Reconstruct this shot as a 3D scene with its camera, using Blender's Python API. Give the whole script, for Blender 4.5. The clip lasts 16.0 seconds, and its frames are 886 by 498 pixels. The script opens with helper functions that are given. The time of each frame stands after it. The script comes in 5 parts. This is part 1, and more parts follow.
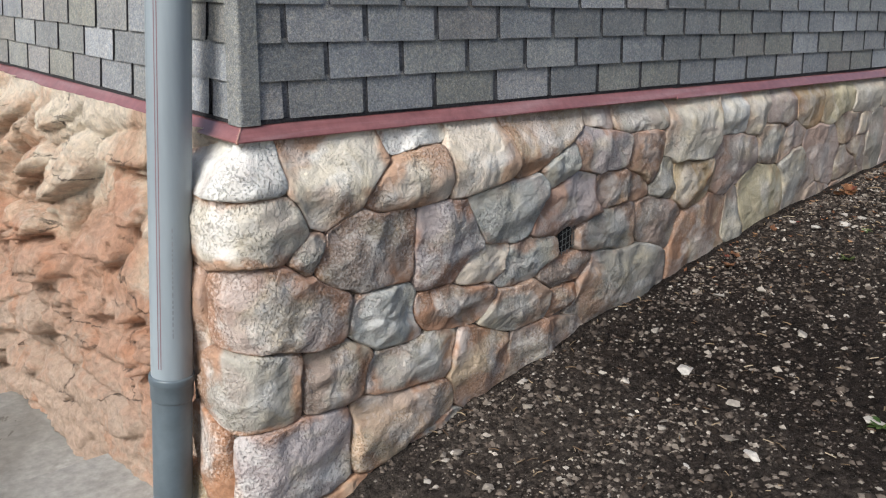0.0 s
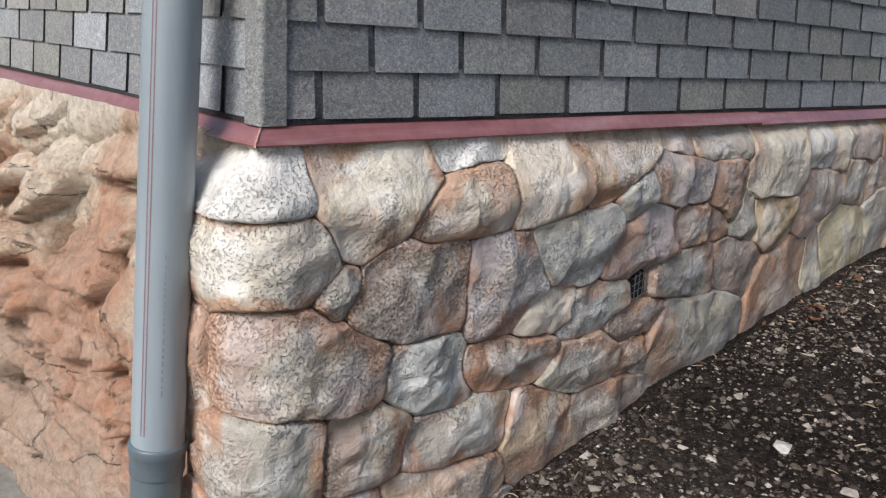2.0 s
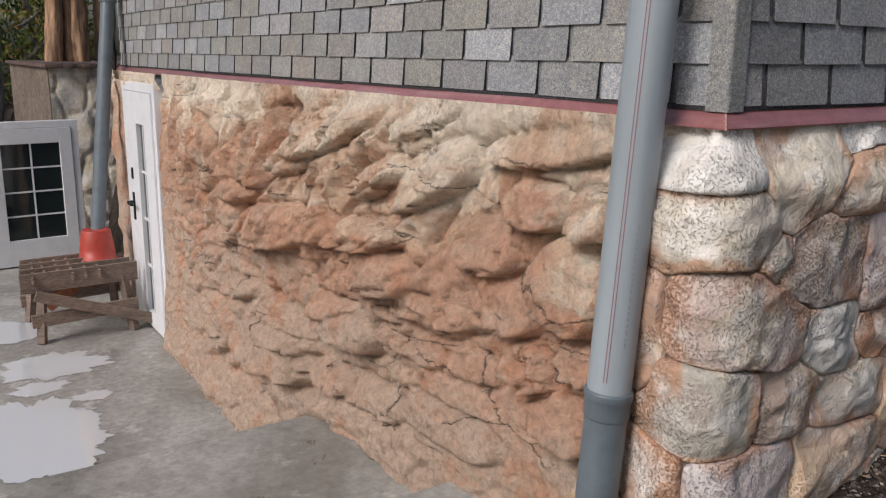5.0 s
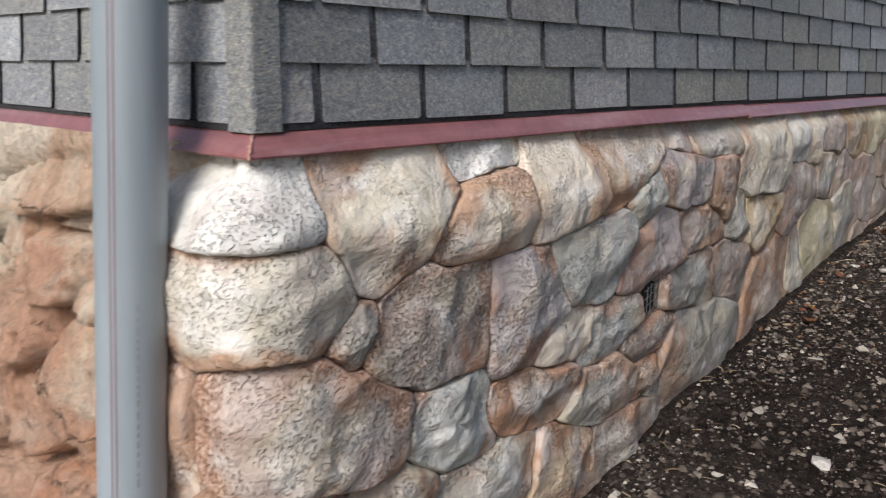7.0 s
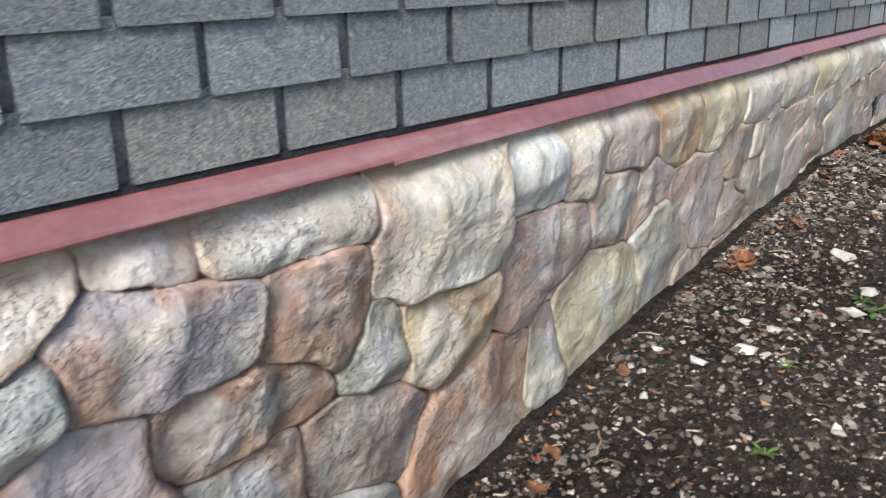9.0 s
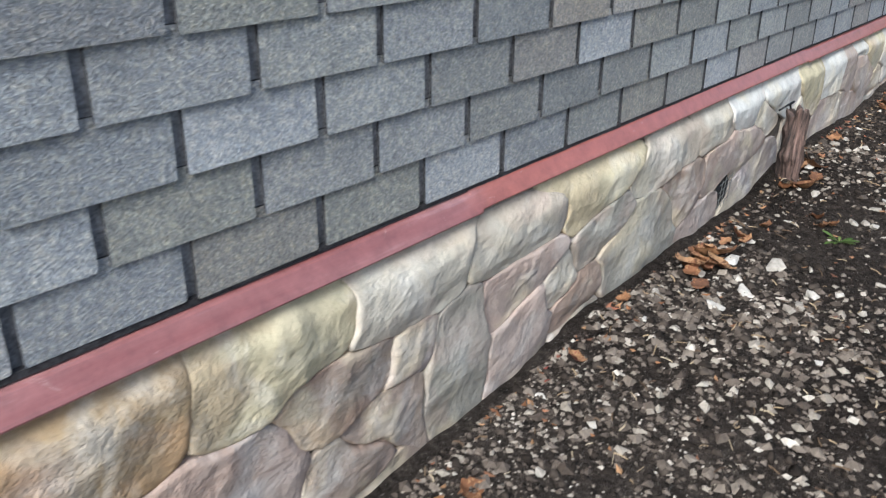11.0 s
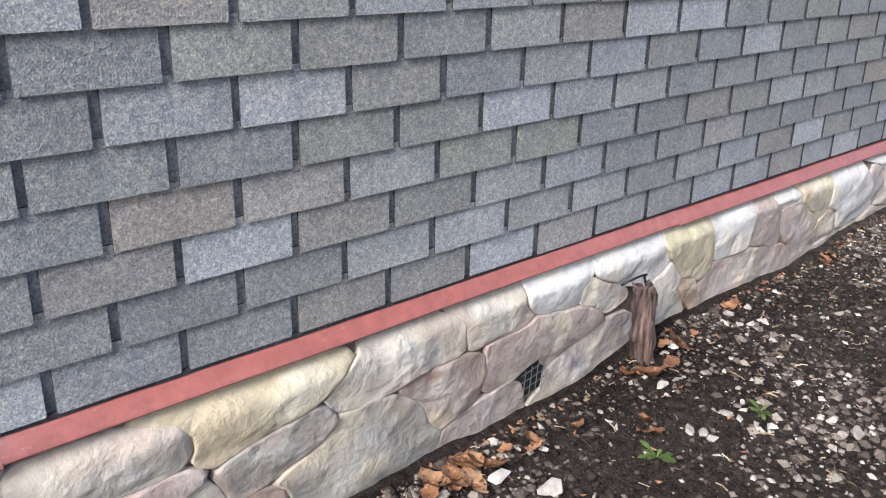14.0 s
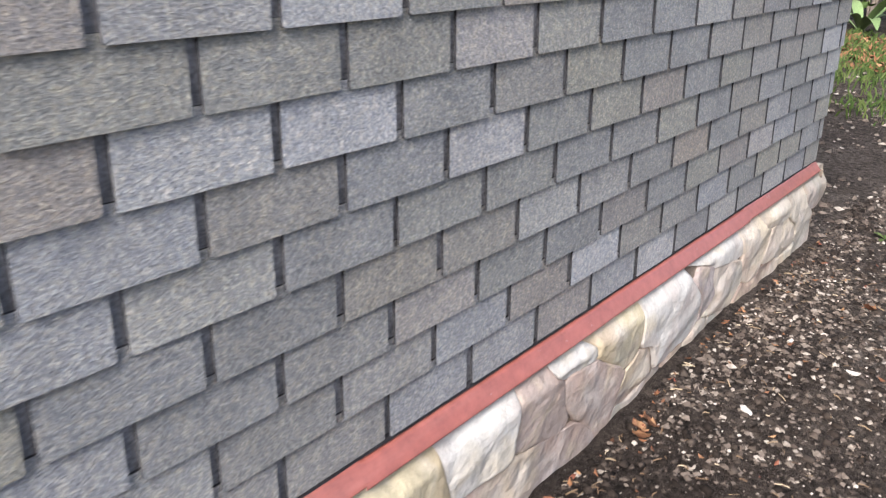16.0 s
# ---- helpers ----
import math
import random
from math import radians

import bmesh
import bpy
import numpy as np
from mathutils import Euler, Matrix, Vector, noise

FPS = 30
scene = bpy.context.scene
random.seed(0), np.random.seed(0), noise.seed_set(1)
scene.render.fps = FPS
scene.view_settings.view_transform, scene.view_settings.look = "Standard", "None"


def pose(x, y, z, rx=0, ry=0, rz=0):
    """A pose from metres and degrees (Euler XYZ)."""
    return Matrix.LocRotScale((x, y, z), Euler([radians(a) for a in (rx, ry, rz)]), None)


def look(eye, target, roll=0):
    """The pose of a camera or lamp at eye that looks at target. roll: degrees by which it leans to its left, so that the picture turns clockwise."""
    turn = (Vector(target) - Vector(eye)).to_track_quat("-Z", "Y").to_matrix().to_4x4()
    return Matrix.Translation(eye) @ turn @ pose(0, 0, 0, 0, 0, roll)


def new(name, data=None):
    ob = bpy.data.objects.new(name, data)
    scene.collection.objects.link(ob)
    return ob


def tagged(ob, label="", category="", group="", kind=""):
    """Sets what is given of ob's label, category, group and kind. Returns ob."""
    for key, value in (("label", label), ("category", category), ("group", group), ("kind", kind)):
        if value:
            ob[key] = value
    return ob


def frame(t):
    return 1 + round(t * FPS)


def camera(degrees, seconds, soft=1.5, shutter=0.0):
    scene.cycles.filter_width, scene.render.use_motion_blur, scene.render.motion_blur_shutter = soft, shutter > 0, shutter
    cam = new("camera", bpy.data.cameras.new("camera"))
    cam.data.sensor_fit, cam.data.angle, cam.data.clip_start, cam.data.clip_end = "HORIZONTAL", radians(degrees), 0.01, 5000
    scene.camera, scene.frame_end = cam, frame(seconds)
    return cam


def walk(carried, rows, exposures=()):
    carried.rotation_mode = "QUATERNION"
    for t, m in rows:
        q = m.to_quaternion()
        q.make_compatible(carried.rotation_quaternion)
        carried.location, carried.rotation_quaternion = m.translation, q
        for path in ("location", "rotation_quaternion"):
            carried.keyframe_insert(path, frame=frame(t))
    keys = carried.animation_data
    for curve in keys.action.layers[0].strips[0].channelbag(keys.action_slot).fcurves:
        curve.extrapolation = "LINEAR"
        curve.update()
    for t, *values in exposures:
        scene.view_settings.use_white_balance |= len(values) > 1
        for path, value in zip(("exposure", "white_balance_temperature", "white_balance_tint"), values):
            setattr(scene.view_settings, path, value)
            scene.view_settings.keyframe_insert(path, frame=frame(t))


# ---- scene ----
cam = camera(55.3, 16.0, 1.2, 0.2)
PATH = [
    (0, (-0.888, -1.883, 0.223), (0.392, -0.46, -0.357), 1.5),
    (0.5, (-0.892, -1.806, 0.208), (0.395, -0.393, -0.379), 1.7),
    (1, (-0.841, -1.711, 0.183), (0.422, -0.284, -0.424), 2.6),
    (1.5, (-0.645, -1.573, 0.123), (0.607, -0.131, -0.473), 3.2),
    (2, (-0.687, -1.446, 0.08), (0.608, -0.002, -0.407), 3.2),
    (2.5, (-0.955, -1.27, 0.013), (0.429, 0.099, -0.447), 2.4),
    (3, (-1.176, -1.249, 0.018), (0.058, 0.254, -0.447), 0.0),
    (3.5, (-1.383, -1.26, 0.016), (-0.277, 0.341, -0.447), -0.8),
    (3.7, (-1.442, -1.223, 0.024), (-0.35, 0.383, -0.455), -0.6),
    (5.8, (-1.403, -1.303, 0.01), (-0.325, 0.325, -0.417), 1.6),
    (6, (-1.315, -1.314, 0.012), (-0.168, 0.268, -0.413), 1.8),
    (6.5, (-0.967, -1.164, -0.015), (0.343, 0.288, -0.434), 1.3),
    (7, (-0.652, -1.07, -0.003), (0.819, 0.218, -0.424), 0.7),
    (7.5, (-0.287, -1.029, 0.028), (1.205, 0.23, -0.407), -0.4),
    (8, (0.115, -0.941, 0.046), (1.597, 0.285, -0.501), 1.3),
    (8.5, (0.533, -0.906, 0.056), (2.011, 0.284, -0.575), 2.3),
    (9, (0.968, -0.922, 0.197), (2.443, 0.243, -0.488), 1.7),
    (9.2, (1.113, -0.885, 0.242), (2.587, 0.251, -0.49), 2.4),
    (11.3, (2.823, -0.935, 0.565), (4.247, 0.155, -0.32), 4.1),
    (11.5, (2.922, -1.01, 0.597), (4.344, 0.082, -0.29), 4.8),
    (12, (3.202, -1.16, 0.688), (4.515, 0.031, -0.239), 6.4),
    (12.5, (3.46, -1.226, 0.713), (4.768, 0.015, -0.153), 6.4),
    (13, (3.564, -1.308, 0.761), (4.875, -0.022, -0.031), 4.8),
    (13.5, (3.585, -1.385, 0.821), (4.858, -0.058, 0.035), 4.5),
    (14, (3.636, -1.343, 0.811), (4.903, -0.018, 0.011), 4.4),
    (14.5, (3.796, -1.153, 0.77), (5.149, 0.093, -0.017), 3.5),
    (15, (4.129, -1.02, 0.75), (5.564, 0.133, -0.031), 3.7),
    (15.5, (4.529, -0.936, 0.806), (6.006, 0.185, 0.056), 4.6),
    (16, (5.015, -0.841, 0.821), (6.496, 0.263, 0.053), 3.8),
]
walk(cam, [(t, look(eye, target, roll)) for t, eye, target, roll in PATH],
     [(0.0, 0.03, 6200, 8), (1.2, -0.13, 6200, 8), (2.0, -0.04, 6150, 10), (2.6, 0.04, 6250, 9), (3.0, -0.35, 6350, 11), (3.5, -0.46, 6450, 12), (6.0, -0.44, 6450, 14), (6.5, -0.2, 6350, 10), (7.5, -0.03, 6250, 11),
      (8.5, 0.55, 6000, 8), (9.2, 0.63, 5950, 6), (11.3, 0.69, 5850, 5), (12.0, 0.66, 5800, 5), (12.5, 0.84, 5900, 9), (13.5, 0.91, 5950, 11), (16.0, 1.0, 6350, 14)])
# ---------------------------------------------------------------- world and light
world = bpy.data.worlds.new("sky")
scene.world = world
world.use_nodes = True
wn = world.node_tree
sky = wn.nodes.new("ShaderNodeTexSky")
sky.sky_type = "NISHITA"
sky.sun_disc = False
sky.sun_elevation, sky.sun_rotation = radians(40.5), radians(255)
sky.air_density, sky.dust_density, sky.ozone_density = 1.0, 4.0, 1.0
back = wn.nodes["Background"]
back.inputs["Strength"].default_value = 0.115
wn.links.new(sky.outputs[0], back.inputs["Color"])
sun = new("sun", bpy.data.lights.new("sun", "SUN"))
sun.data.energy, sun.data.angle, sun.data.color = 3.1, radians(24), (1.0, 0.985, 0.965)
sun.matrix_world = look((-8.15, -2.2, 7.2), (0.0, 0.0, 0.0))
scene.view_settings.exposure = 0.0

# ---------------------------------------------------------------- plan
W, H = 0.25, 0.0935             # one shingle tab: width, exposed height
XC = 0.13                       # plane of the short wall's shingles; the long wall's plane is y = 0
X_END = 8.70                    # far end of the long wall
Y_END = 5.73                    # far end of the short wall
XS, YS, RC = 0.0385, -0.075, 0.10   # face of the plinth and the radius of its corner
Z_TRIM = -0.138                 # underside of the metal trim


def smooth(a, b, v):
    t = min(1.0, max(0.0, (v - a) / (b - a)))
    return t * t * (3 - 2 * t)


def steps(v, pairs):
    """Straight lines between (place, value) pairs."""
    return float(np.interp(v, [p[0] for p in pairs], [p[1] for p in pairs]))


def ground_z(x, y):
    along = steps(x, ((-3, -1.7), (-1, -1.47), (0.3, -1.205), (0.55, -1.12), (1.05, -1.02), (1.46, -0.955), (2.0, -0.86), (2.5, -0.785), (2.7, -0.735), (3.35, -0.675),
                      (4.0, -0.62), (4.4, -0.56), (4.85, -0.555), (5.3, -0.565), (5.9, -0.48), (6.8, -0.495), (7.5, -0.43), (8.7, -0.45), (14, -0.4), (30, -0.2)))
    z = along - 0.07 * min(3.0, max(0.0, -0.12 - y))
    if y > 0 and x < 0.6:
        z += (-2.75 - z) * smooth(0.0, 0.9, y) * smooth(0.6, 0.1, x)
    return z


# ---------------------------------------------------------------- node helpers and materials
def material(name, rough=0.8, metal=0.0, spec=0.5):
    m = bpy.data.materials.new(name)
    m.use_nodes = True
    b = m.node_tree.nodes["Principled BSDF"]
    b.inputs["Roughness"].default_value, b.inputs["Metallic"].default_value = rough, metal
    b.inputs["Specular IOR Level"].default_value = spec
    return m, m.node_tree, b


def node(nt, kind, **values):
    n = nt.nodes.new(kind)
    for key, v in values.items():
        n.inputs[key.replace("_", " ")].default_value = v
    return n


def ramp(nt, source, *stops):
    r = nt.nodes.new("ShaderNodeValToRGB")
    e = r.color_ramp.elements
    while len(e) < len(stops):
        e.new(0.5)
    for el, (p, c) in zip(e, stops):
        el.position, el.color = p, (*c, 1) if len(c) == 3 else c
    nt.links.new(source, r.inputs[0])
    return r.outputs[0]


def grey(v):
    return (v, v, v)


def mix(nt, fac, a, b, how="MIX"):
    m = nt.nodes.new("ShaderNodeMix")
    m.data_type, m.blend_type = "RGBA", how
    for s, v in ((0, fac), (6, a), (7, b)):
        if isinstance(v, (int, float)):
            m.inputs[s].default_value = v
        elif isinstance(v, tuple):
            m.inputs[s].default_value = (*v, 1)
        else:
            nt.links.new(v, m.inputs[s])
    return m.outputs[2]


def math_node(nt, op, a, b=0.0):
    m = nt.nodes.new("ShaderNodeMath")
    m.operation = op
    for s, v in ((0, a), (1, b)):
        if isinstance(v, (int, float)):
            m.inputs[s].default_value = v
        else:
            nt.links.new(v, m.inputs[s])
    return m.outputs[0]


def place(nt, scale=(1, 1, 1), turn=(0, 0, 0), shift=None):
    """Object-space coordinates, scaled, and shifted by a value so that alike pieces differ."""
    tc = nt.nodes.new("ShaderNodeNewGeometry")
    mp = nt.nodes.new("ShaderNodeMapping")
    mp.inputs["Scale"].default_value, mp.inputs["Rotation"].default_value = scale, turn
    nt.links.new(tc.outputs["Position"], mp.inputs["Vector"])
    if shift is not None:
        nt.links.new(shift, mp.inputs["Location"])
    return mp.outputs[0]


def noise_tex(nt, vec, scale, detail=4.0, rough=0.6, distort=0.0):
    n = node(nt, "ShaderNodeTexNoise", Scale=scale, Detail=detail, Roughness=rough, Distortion=distort)
    if vec is not None:
        nt.links.new(vec, n.inputs["Vector"])
    return n.outputs["Fac"]


def bump(nt, b, height, strength, distance, under=None):
    n = node(nt, "ShaderNodeBump", Strength=strength, Distance=distance)
    nt.links.new(height, n.inputs["Height"])
    if under is not None:
        nt.links.new(under, n.inputs["Normal"])
    nt.links.new(n.outputs[0], b.inputs["Normal"])
    return n.outputs[0]


def shingle_material():
    m, nt, b = material("mineral_shingle", 0.66, spec=0.6)
    info = nt.nodes.new("ShaderNodeObjectInfo")
    geo = nt.nodes.new("ShaderNodeNewGeometry")
    rnd = math_node(nt, "FRACT", math_node(nt, "ADD", math_node(nt, "MULTIPLY", info.outputs["Random"], 7.31), geo.outputs["Random Per Island"]))
    tone = ramp(nt, rnd, (0.0, (0.172, 0.176, 0.176)), (0.2, (0.245, 0.255, 0.265)), (0.38, (0.212, 0.205, 0.188)), (0.55, (0.195, 0.202, 0.206)),
                (0.7, (0.215, 0.214, 0.190)), (0.84, (0.300, 0.312, 0.325)), (0.93, (0.236, 0.216, 0.194)), (1.0, (0.185, 0.188, 0.194)))
    pos = place(nt)
    fine = noise_tex(nt, pos, 260, 2.0, 0.7)
    coarse = noise_tex(nt, pos, 95, 3.0, 0.7)
    patch = noise_tex(nt, pos, 9, 3.0, 0.6)
    speck = ramp(nt, fine, (0.30, grey(0.58)), (0.46, grey(1.02)), (0.56, grey(1.22)), (0.68, grey(1.75)))
    col = mix(nt, 1.0, tone, speck, "MULTIPLY")
    tint = ramp(nt, coarse, (0.36, (0.62, 0.66, 0.74)), (0.52, (1.0, 1.0, 1.0)), (0.66, (1.5, 1.38, 1.2)))
    col = mix(nt, 0.75, col, mix(nt, 1.0, col, tint, "MULTIPLY"))
    wide = ramp(nt, patch, (0.3, grey(0.98)), (0.7, grey(1.24)))
    col = mix(nt, 1.0, col, wide, "MULTIPLY")
    nt.links.new(col, b.inputs["Base Color"])
    bump(nt, b, fine, 0.7, 0.004)
    return m


def stone_material(name):
    """Carved and painted render: each stone's own colour, rust brushed along some of its rim, chalk over its middle, stippled in patches."""
    m, nt, b = material(name, 0.84, spec=0.3)
    info = nt.nodes.new("ShaderNodeObjectInfo")
    shift = nt.nodes.new("ShaderNodeCombineXYZ")
    off = math_node(nt, "MULTIPLY", info.outputs["Random"], 37.0)
    for s in range(3):
        nt.links.new(off, shift.inputs[s])
    pos = place(nt, shift=shift.outputs[0])
    sep = nt.nodes.new("ShaderNodeSeparateXYZ")
    nt.links.new(place(nt), sep.inputs[0])
    att = nt.nodes.new("ShaderNodeAttribute")
    att.attribute_name = "rim"
    rim = att.outputs["Fac"]
    worn = ramp(nt, math_node(nt, "MULTIPLY", sep.outputs[0], 0.1), (0.06, grey(1.0)), (0.19, grey(0.55)), (0.40, grey(0.16)))
    wash = noise_tex(nt, pos, 3.8, 3.0, 0.55, 0.5)
    wash2 = noise_tex(nt, pos, 5.4, 3.0, 0.55, 0.4)
    patch = noise_tex(nt, pos, 5.0, 3.0, 0.55, 0.5)
    chalk = noise_tex(nt, pos, 6.4, 4.0, 0.62, 0.6)
    brush = noise_tex(nt, pos, 28, 6.0, 0.72, 0.4)
    dent = noise_tex(nt, pos, 135, 2.0, 0.55, 0.1)
    grain = noise_tex(nt, pos, 190, 4.0, 0.7)
    base = info.outputs["Color"]
    some = math_node(nt, "ADD", math_node(nt, "MULTIPLY", worn, 0.85), 0.04)
    warm = mix(nt, ramp(nt, wash2, (0.34, grey(0.5)), (0.47, grey(0.0))), base, (0.66, 0.57, 0.40))
    pink = mix(nt, ramp(nt, wash2, (0.53, grey(0.0)), (0.66, grey(0.4))), warm, (0.48, 0.385, 0.345))
    cool = mix(nt, ramp(nt, patch, (0.55, grey(0.0)), (0.70, grey(0.40))), pink, (0.40, 0.40, 0.37))
    lip = math_node(nt, "ADD", math_node(nt, "MULTIPLY", rim, 0.22), wash)
    rust = mix(nt, math_node(nt, "MULTIPLY", ramp(nt, lip, (0.665, grey(0.0)), (0.76, grey(0.8))), some), cool, (0.42, 0.205, 0.105))
    mid = math_node(nt, "SUBTRACT", chalk, math_node(nt, "MULTIPLY", rim, 0.12))
    much = math_node(nt, "ADD", math_node(nt, "MULTIPLY", worn, 0.44), 0.20)
    pale = mix(nt, math_node(nt, "MULTIPLY", ramp(nt, mid, (0.43, grey(0.0)), (0.58, grey(0.9))), much), rust, (0.84, 0.82, 0.78))
    where = math_node(nt, "MULTIPLY", ramp(nt, patch, (0.44, grey(0.08)), (0.56, grey(1.0))), worn)
    pit = math_node(nt, "MULTIPLY", ramp(nt, dent, (0.36, grey(1.0)), (0.46, grey(0.0))), where)
    col = mix(nt, 1.0, pale, ramp(nt, brush, (0.28, grey(0.76)), (0.5, grey(1.0)), (0.72, grey(1.16))), "MULTIPLY")
    fleck = math_node(nt, "MULTIPLY", ramp(nt, dent, (0.53, grey(0.0)), (0.63, grey(0.28))), where)
    col = mix(nt, fleck, col, (0.82, 0.79, 0.74))
    col = mix(nt, math_node(nt, "MULTIPLY", pit, 0.13), col, (0.21, 0.16, 0.125))
    col = mix(nt, ramp(nt, grain, (0.30, grey(0.25)), (0.41, grey(0.0))), col, (0.22, 0.18, 0.15))
    nt.links.new(col, b.inputs["Base Color"])
    lump = noise_tex(nt, pos, 13, 5.0, 0.58, 0.3)
    first = bump(nt, b, lump, 0.75, 0.026)
    nt.links.new(math_node(nt, "ADD", math_node(nt, "MULTIPLY", worn, 0.25), 0.52), first.node.inputs["Strength"])
    last = bump(nt, b, math_node(nt, "SUBTRACT", math_node(nt, "MULTIPLY", brush, 0.30), math_node(nt, "MULTIPLY", pit, 0.50)), 0.9, 0.0085, first)
    nt.links.new(math_node(nt, "ADD", math_node(nt, "MULTIPLY", worn, 0.35), 0.62), last.node.inputs["Strength"])
    return m


def rock_material():
    m, nt, b = material("painted_rock_render", 0.85, spec=0.3)
    pos = place(nt)
    lean = place(nt, (1.0, 0.55, 1.5), (radians(-30), 0, 0))
    sep = nt.nodes.new("ShaderNodeSeparateXYZ")
    nt.links.new(pos, sep.inputs[0])
    big = noise_tex(nt, pos, 2.2, 5.0, 0.62, 0.8)
    mid = noise_tex(nt, pos, 4.8, 5.0, 0.60, 0.5)
    soft = noise_tex(nt, pos, 3.6, 4.0, 0.6, 0.6)
    streak = noise_tex(nt, lean, 9.0, 5.0, 0.6, 0.4)
    grain = noise_tex(nt, pos, 60, 6.0, 0.75)
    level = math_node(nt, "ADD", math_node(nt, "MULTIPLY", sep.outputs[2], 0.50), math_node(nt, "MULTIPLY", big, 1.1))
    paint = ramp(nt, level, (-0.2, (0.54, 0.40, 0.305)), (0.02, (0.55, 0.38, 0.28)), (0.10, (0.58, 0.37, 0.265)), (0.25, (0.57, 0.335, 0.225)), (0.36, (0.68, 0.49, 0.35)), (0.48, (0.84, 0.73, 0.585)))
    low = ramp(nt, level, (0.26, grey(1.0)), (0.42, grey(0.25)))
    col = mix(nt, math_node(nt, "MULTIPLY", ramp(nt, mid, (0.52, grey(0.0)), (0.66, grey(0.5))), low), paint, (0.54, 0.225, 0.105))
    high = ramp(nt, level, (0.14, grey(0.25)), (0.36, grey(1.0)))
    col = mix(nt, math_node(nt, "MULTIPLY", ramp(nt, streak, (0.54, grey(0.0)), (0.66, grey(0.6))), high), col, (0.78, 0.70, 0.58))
    col = mix(nt, ramp(nt, soft, (0.55, grey(0.0)), (0.68, grey(0.22))), col, (0.45, 0.375, 0.31))
    col = mix(nt, ramp(nt, mid, (0.30, grey(0.55)), (0.43, grey(0.0))), col, (0.36, 0.255, 0.18))
    fleck = noise_tex(nt, pos, 34, 5.0, 0.72, 0.4)
    col = mix(nt, 1.0, col, ramp(nt, fleck, (0.3, grey(0.74)), (0.5, grey(1.0)), (0.7, grey(1.2))), "MULTIPLY")
    col = mix(nt, ramp(nt, grain, (0.30, grey(0.42)), (0.40, grey(0.0))), col, (0.20, 0.135, 0.095))
    bend = nt.nodes.new("ShaderNodeMix")
    bend.data_type, bend.blend_type = "RGBA", "ADD"
    bend.inputs[0].default_value = 0.16
    warp = node(nt, "ShaderNodeTexNoise", Scale=4.0, Detail=6.0, Roughness=0.7)
    nt.links.new(pos, warp.inputs["Vector"])
    nt.links.new(place(nt, (0.3, 0.8, 2.3), (radians(-33), 0, 0)), bend.inputs[6])
    nt.links.new(warp.outputs["Color"], bend.inputs[7])
    cells = node(nt, "ShaderNodeTexVoronoi", Scale=2.1)
    cells.feature = "DISTANCE_TO_EDGE"
    nt.links.new(bend.outputs[2], cells.inputs["Vector"])
    open_here = ramp(nt, soft, (0.50, grey(0.0)), (0.58, grey(1.0)))
    crack = math_node(nt, "MULTIPLY", ramp(nt, cells.outputs["Distance"], (0.002, grey(1.0)), (0.012, grey(0.0))), open_here)
    col = mix(nt, math_node(nt, "MULTIPLY", crack, 0.8), col, (0.09, 0.065, 0.05))
    nt.links.new(col, b.inputs["Base Color"])
    lump = noise_tex(nt, pos, 24, 6.0, 0.66)
    first = bump(nt, b, math_node(nt, "SUBTRACT", lump, math_node(nt, "MULTIPLY", crack, 0.6)), 0.8, 0.022)
    bump(nt, b, math_node(nt, "ADD", grain, fleck), 1.0, 0.014, first)
    return m


def plain_material(name, colour, rough=0.6, metal=0.0, grain=40.0, amount=0.12, spec=0.5, stretch=(1, 1, 1), relief=0.15, deep=0.003):
    """One colour with fine grain, broader dirt and slight relief."""
    m, nt, b = material(name, rough, metal, spec)
    pos = place(nt, stretch)
    a = noise_tex(nt, pos, grain, 4.0, 0.65)
    c = noise_tex(nt, pos, grain * 0.12, 4.0, 0.6)
    lo, hi = tuple(max(0.0, v * (1 - 2 * amount)) for v in colour), tuple(min(1.0, v * (1 + 2 * amount)) for v in colour)
    one = ramp(nt, a, (0.3, lo), (0.7, hi))
    two = ramp(nt, c, (0.3, grey(1 - amount)), (0.7, grey(1 + amount)))
    nt.links.new(mix(nt, 1.0, one, two, "MULTIPLY"), b.inputs["Base Color"])
    bump(nt, b, a, relief, deep)
    return m


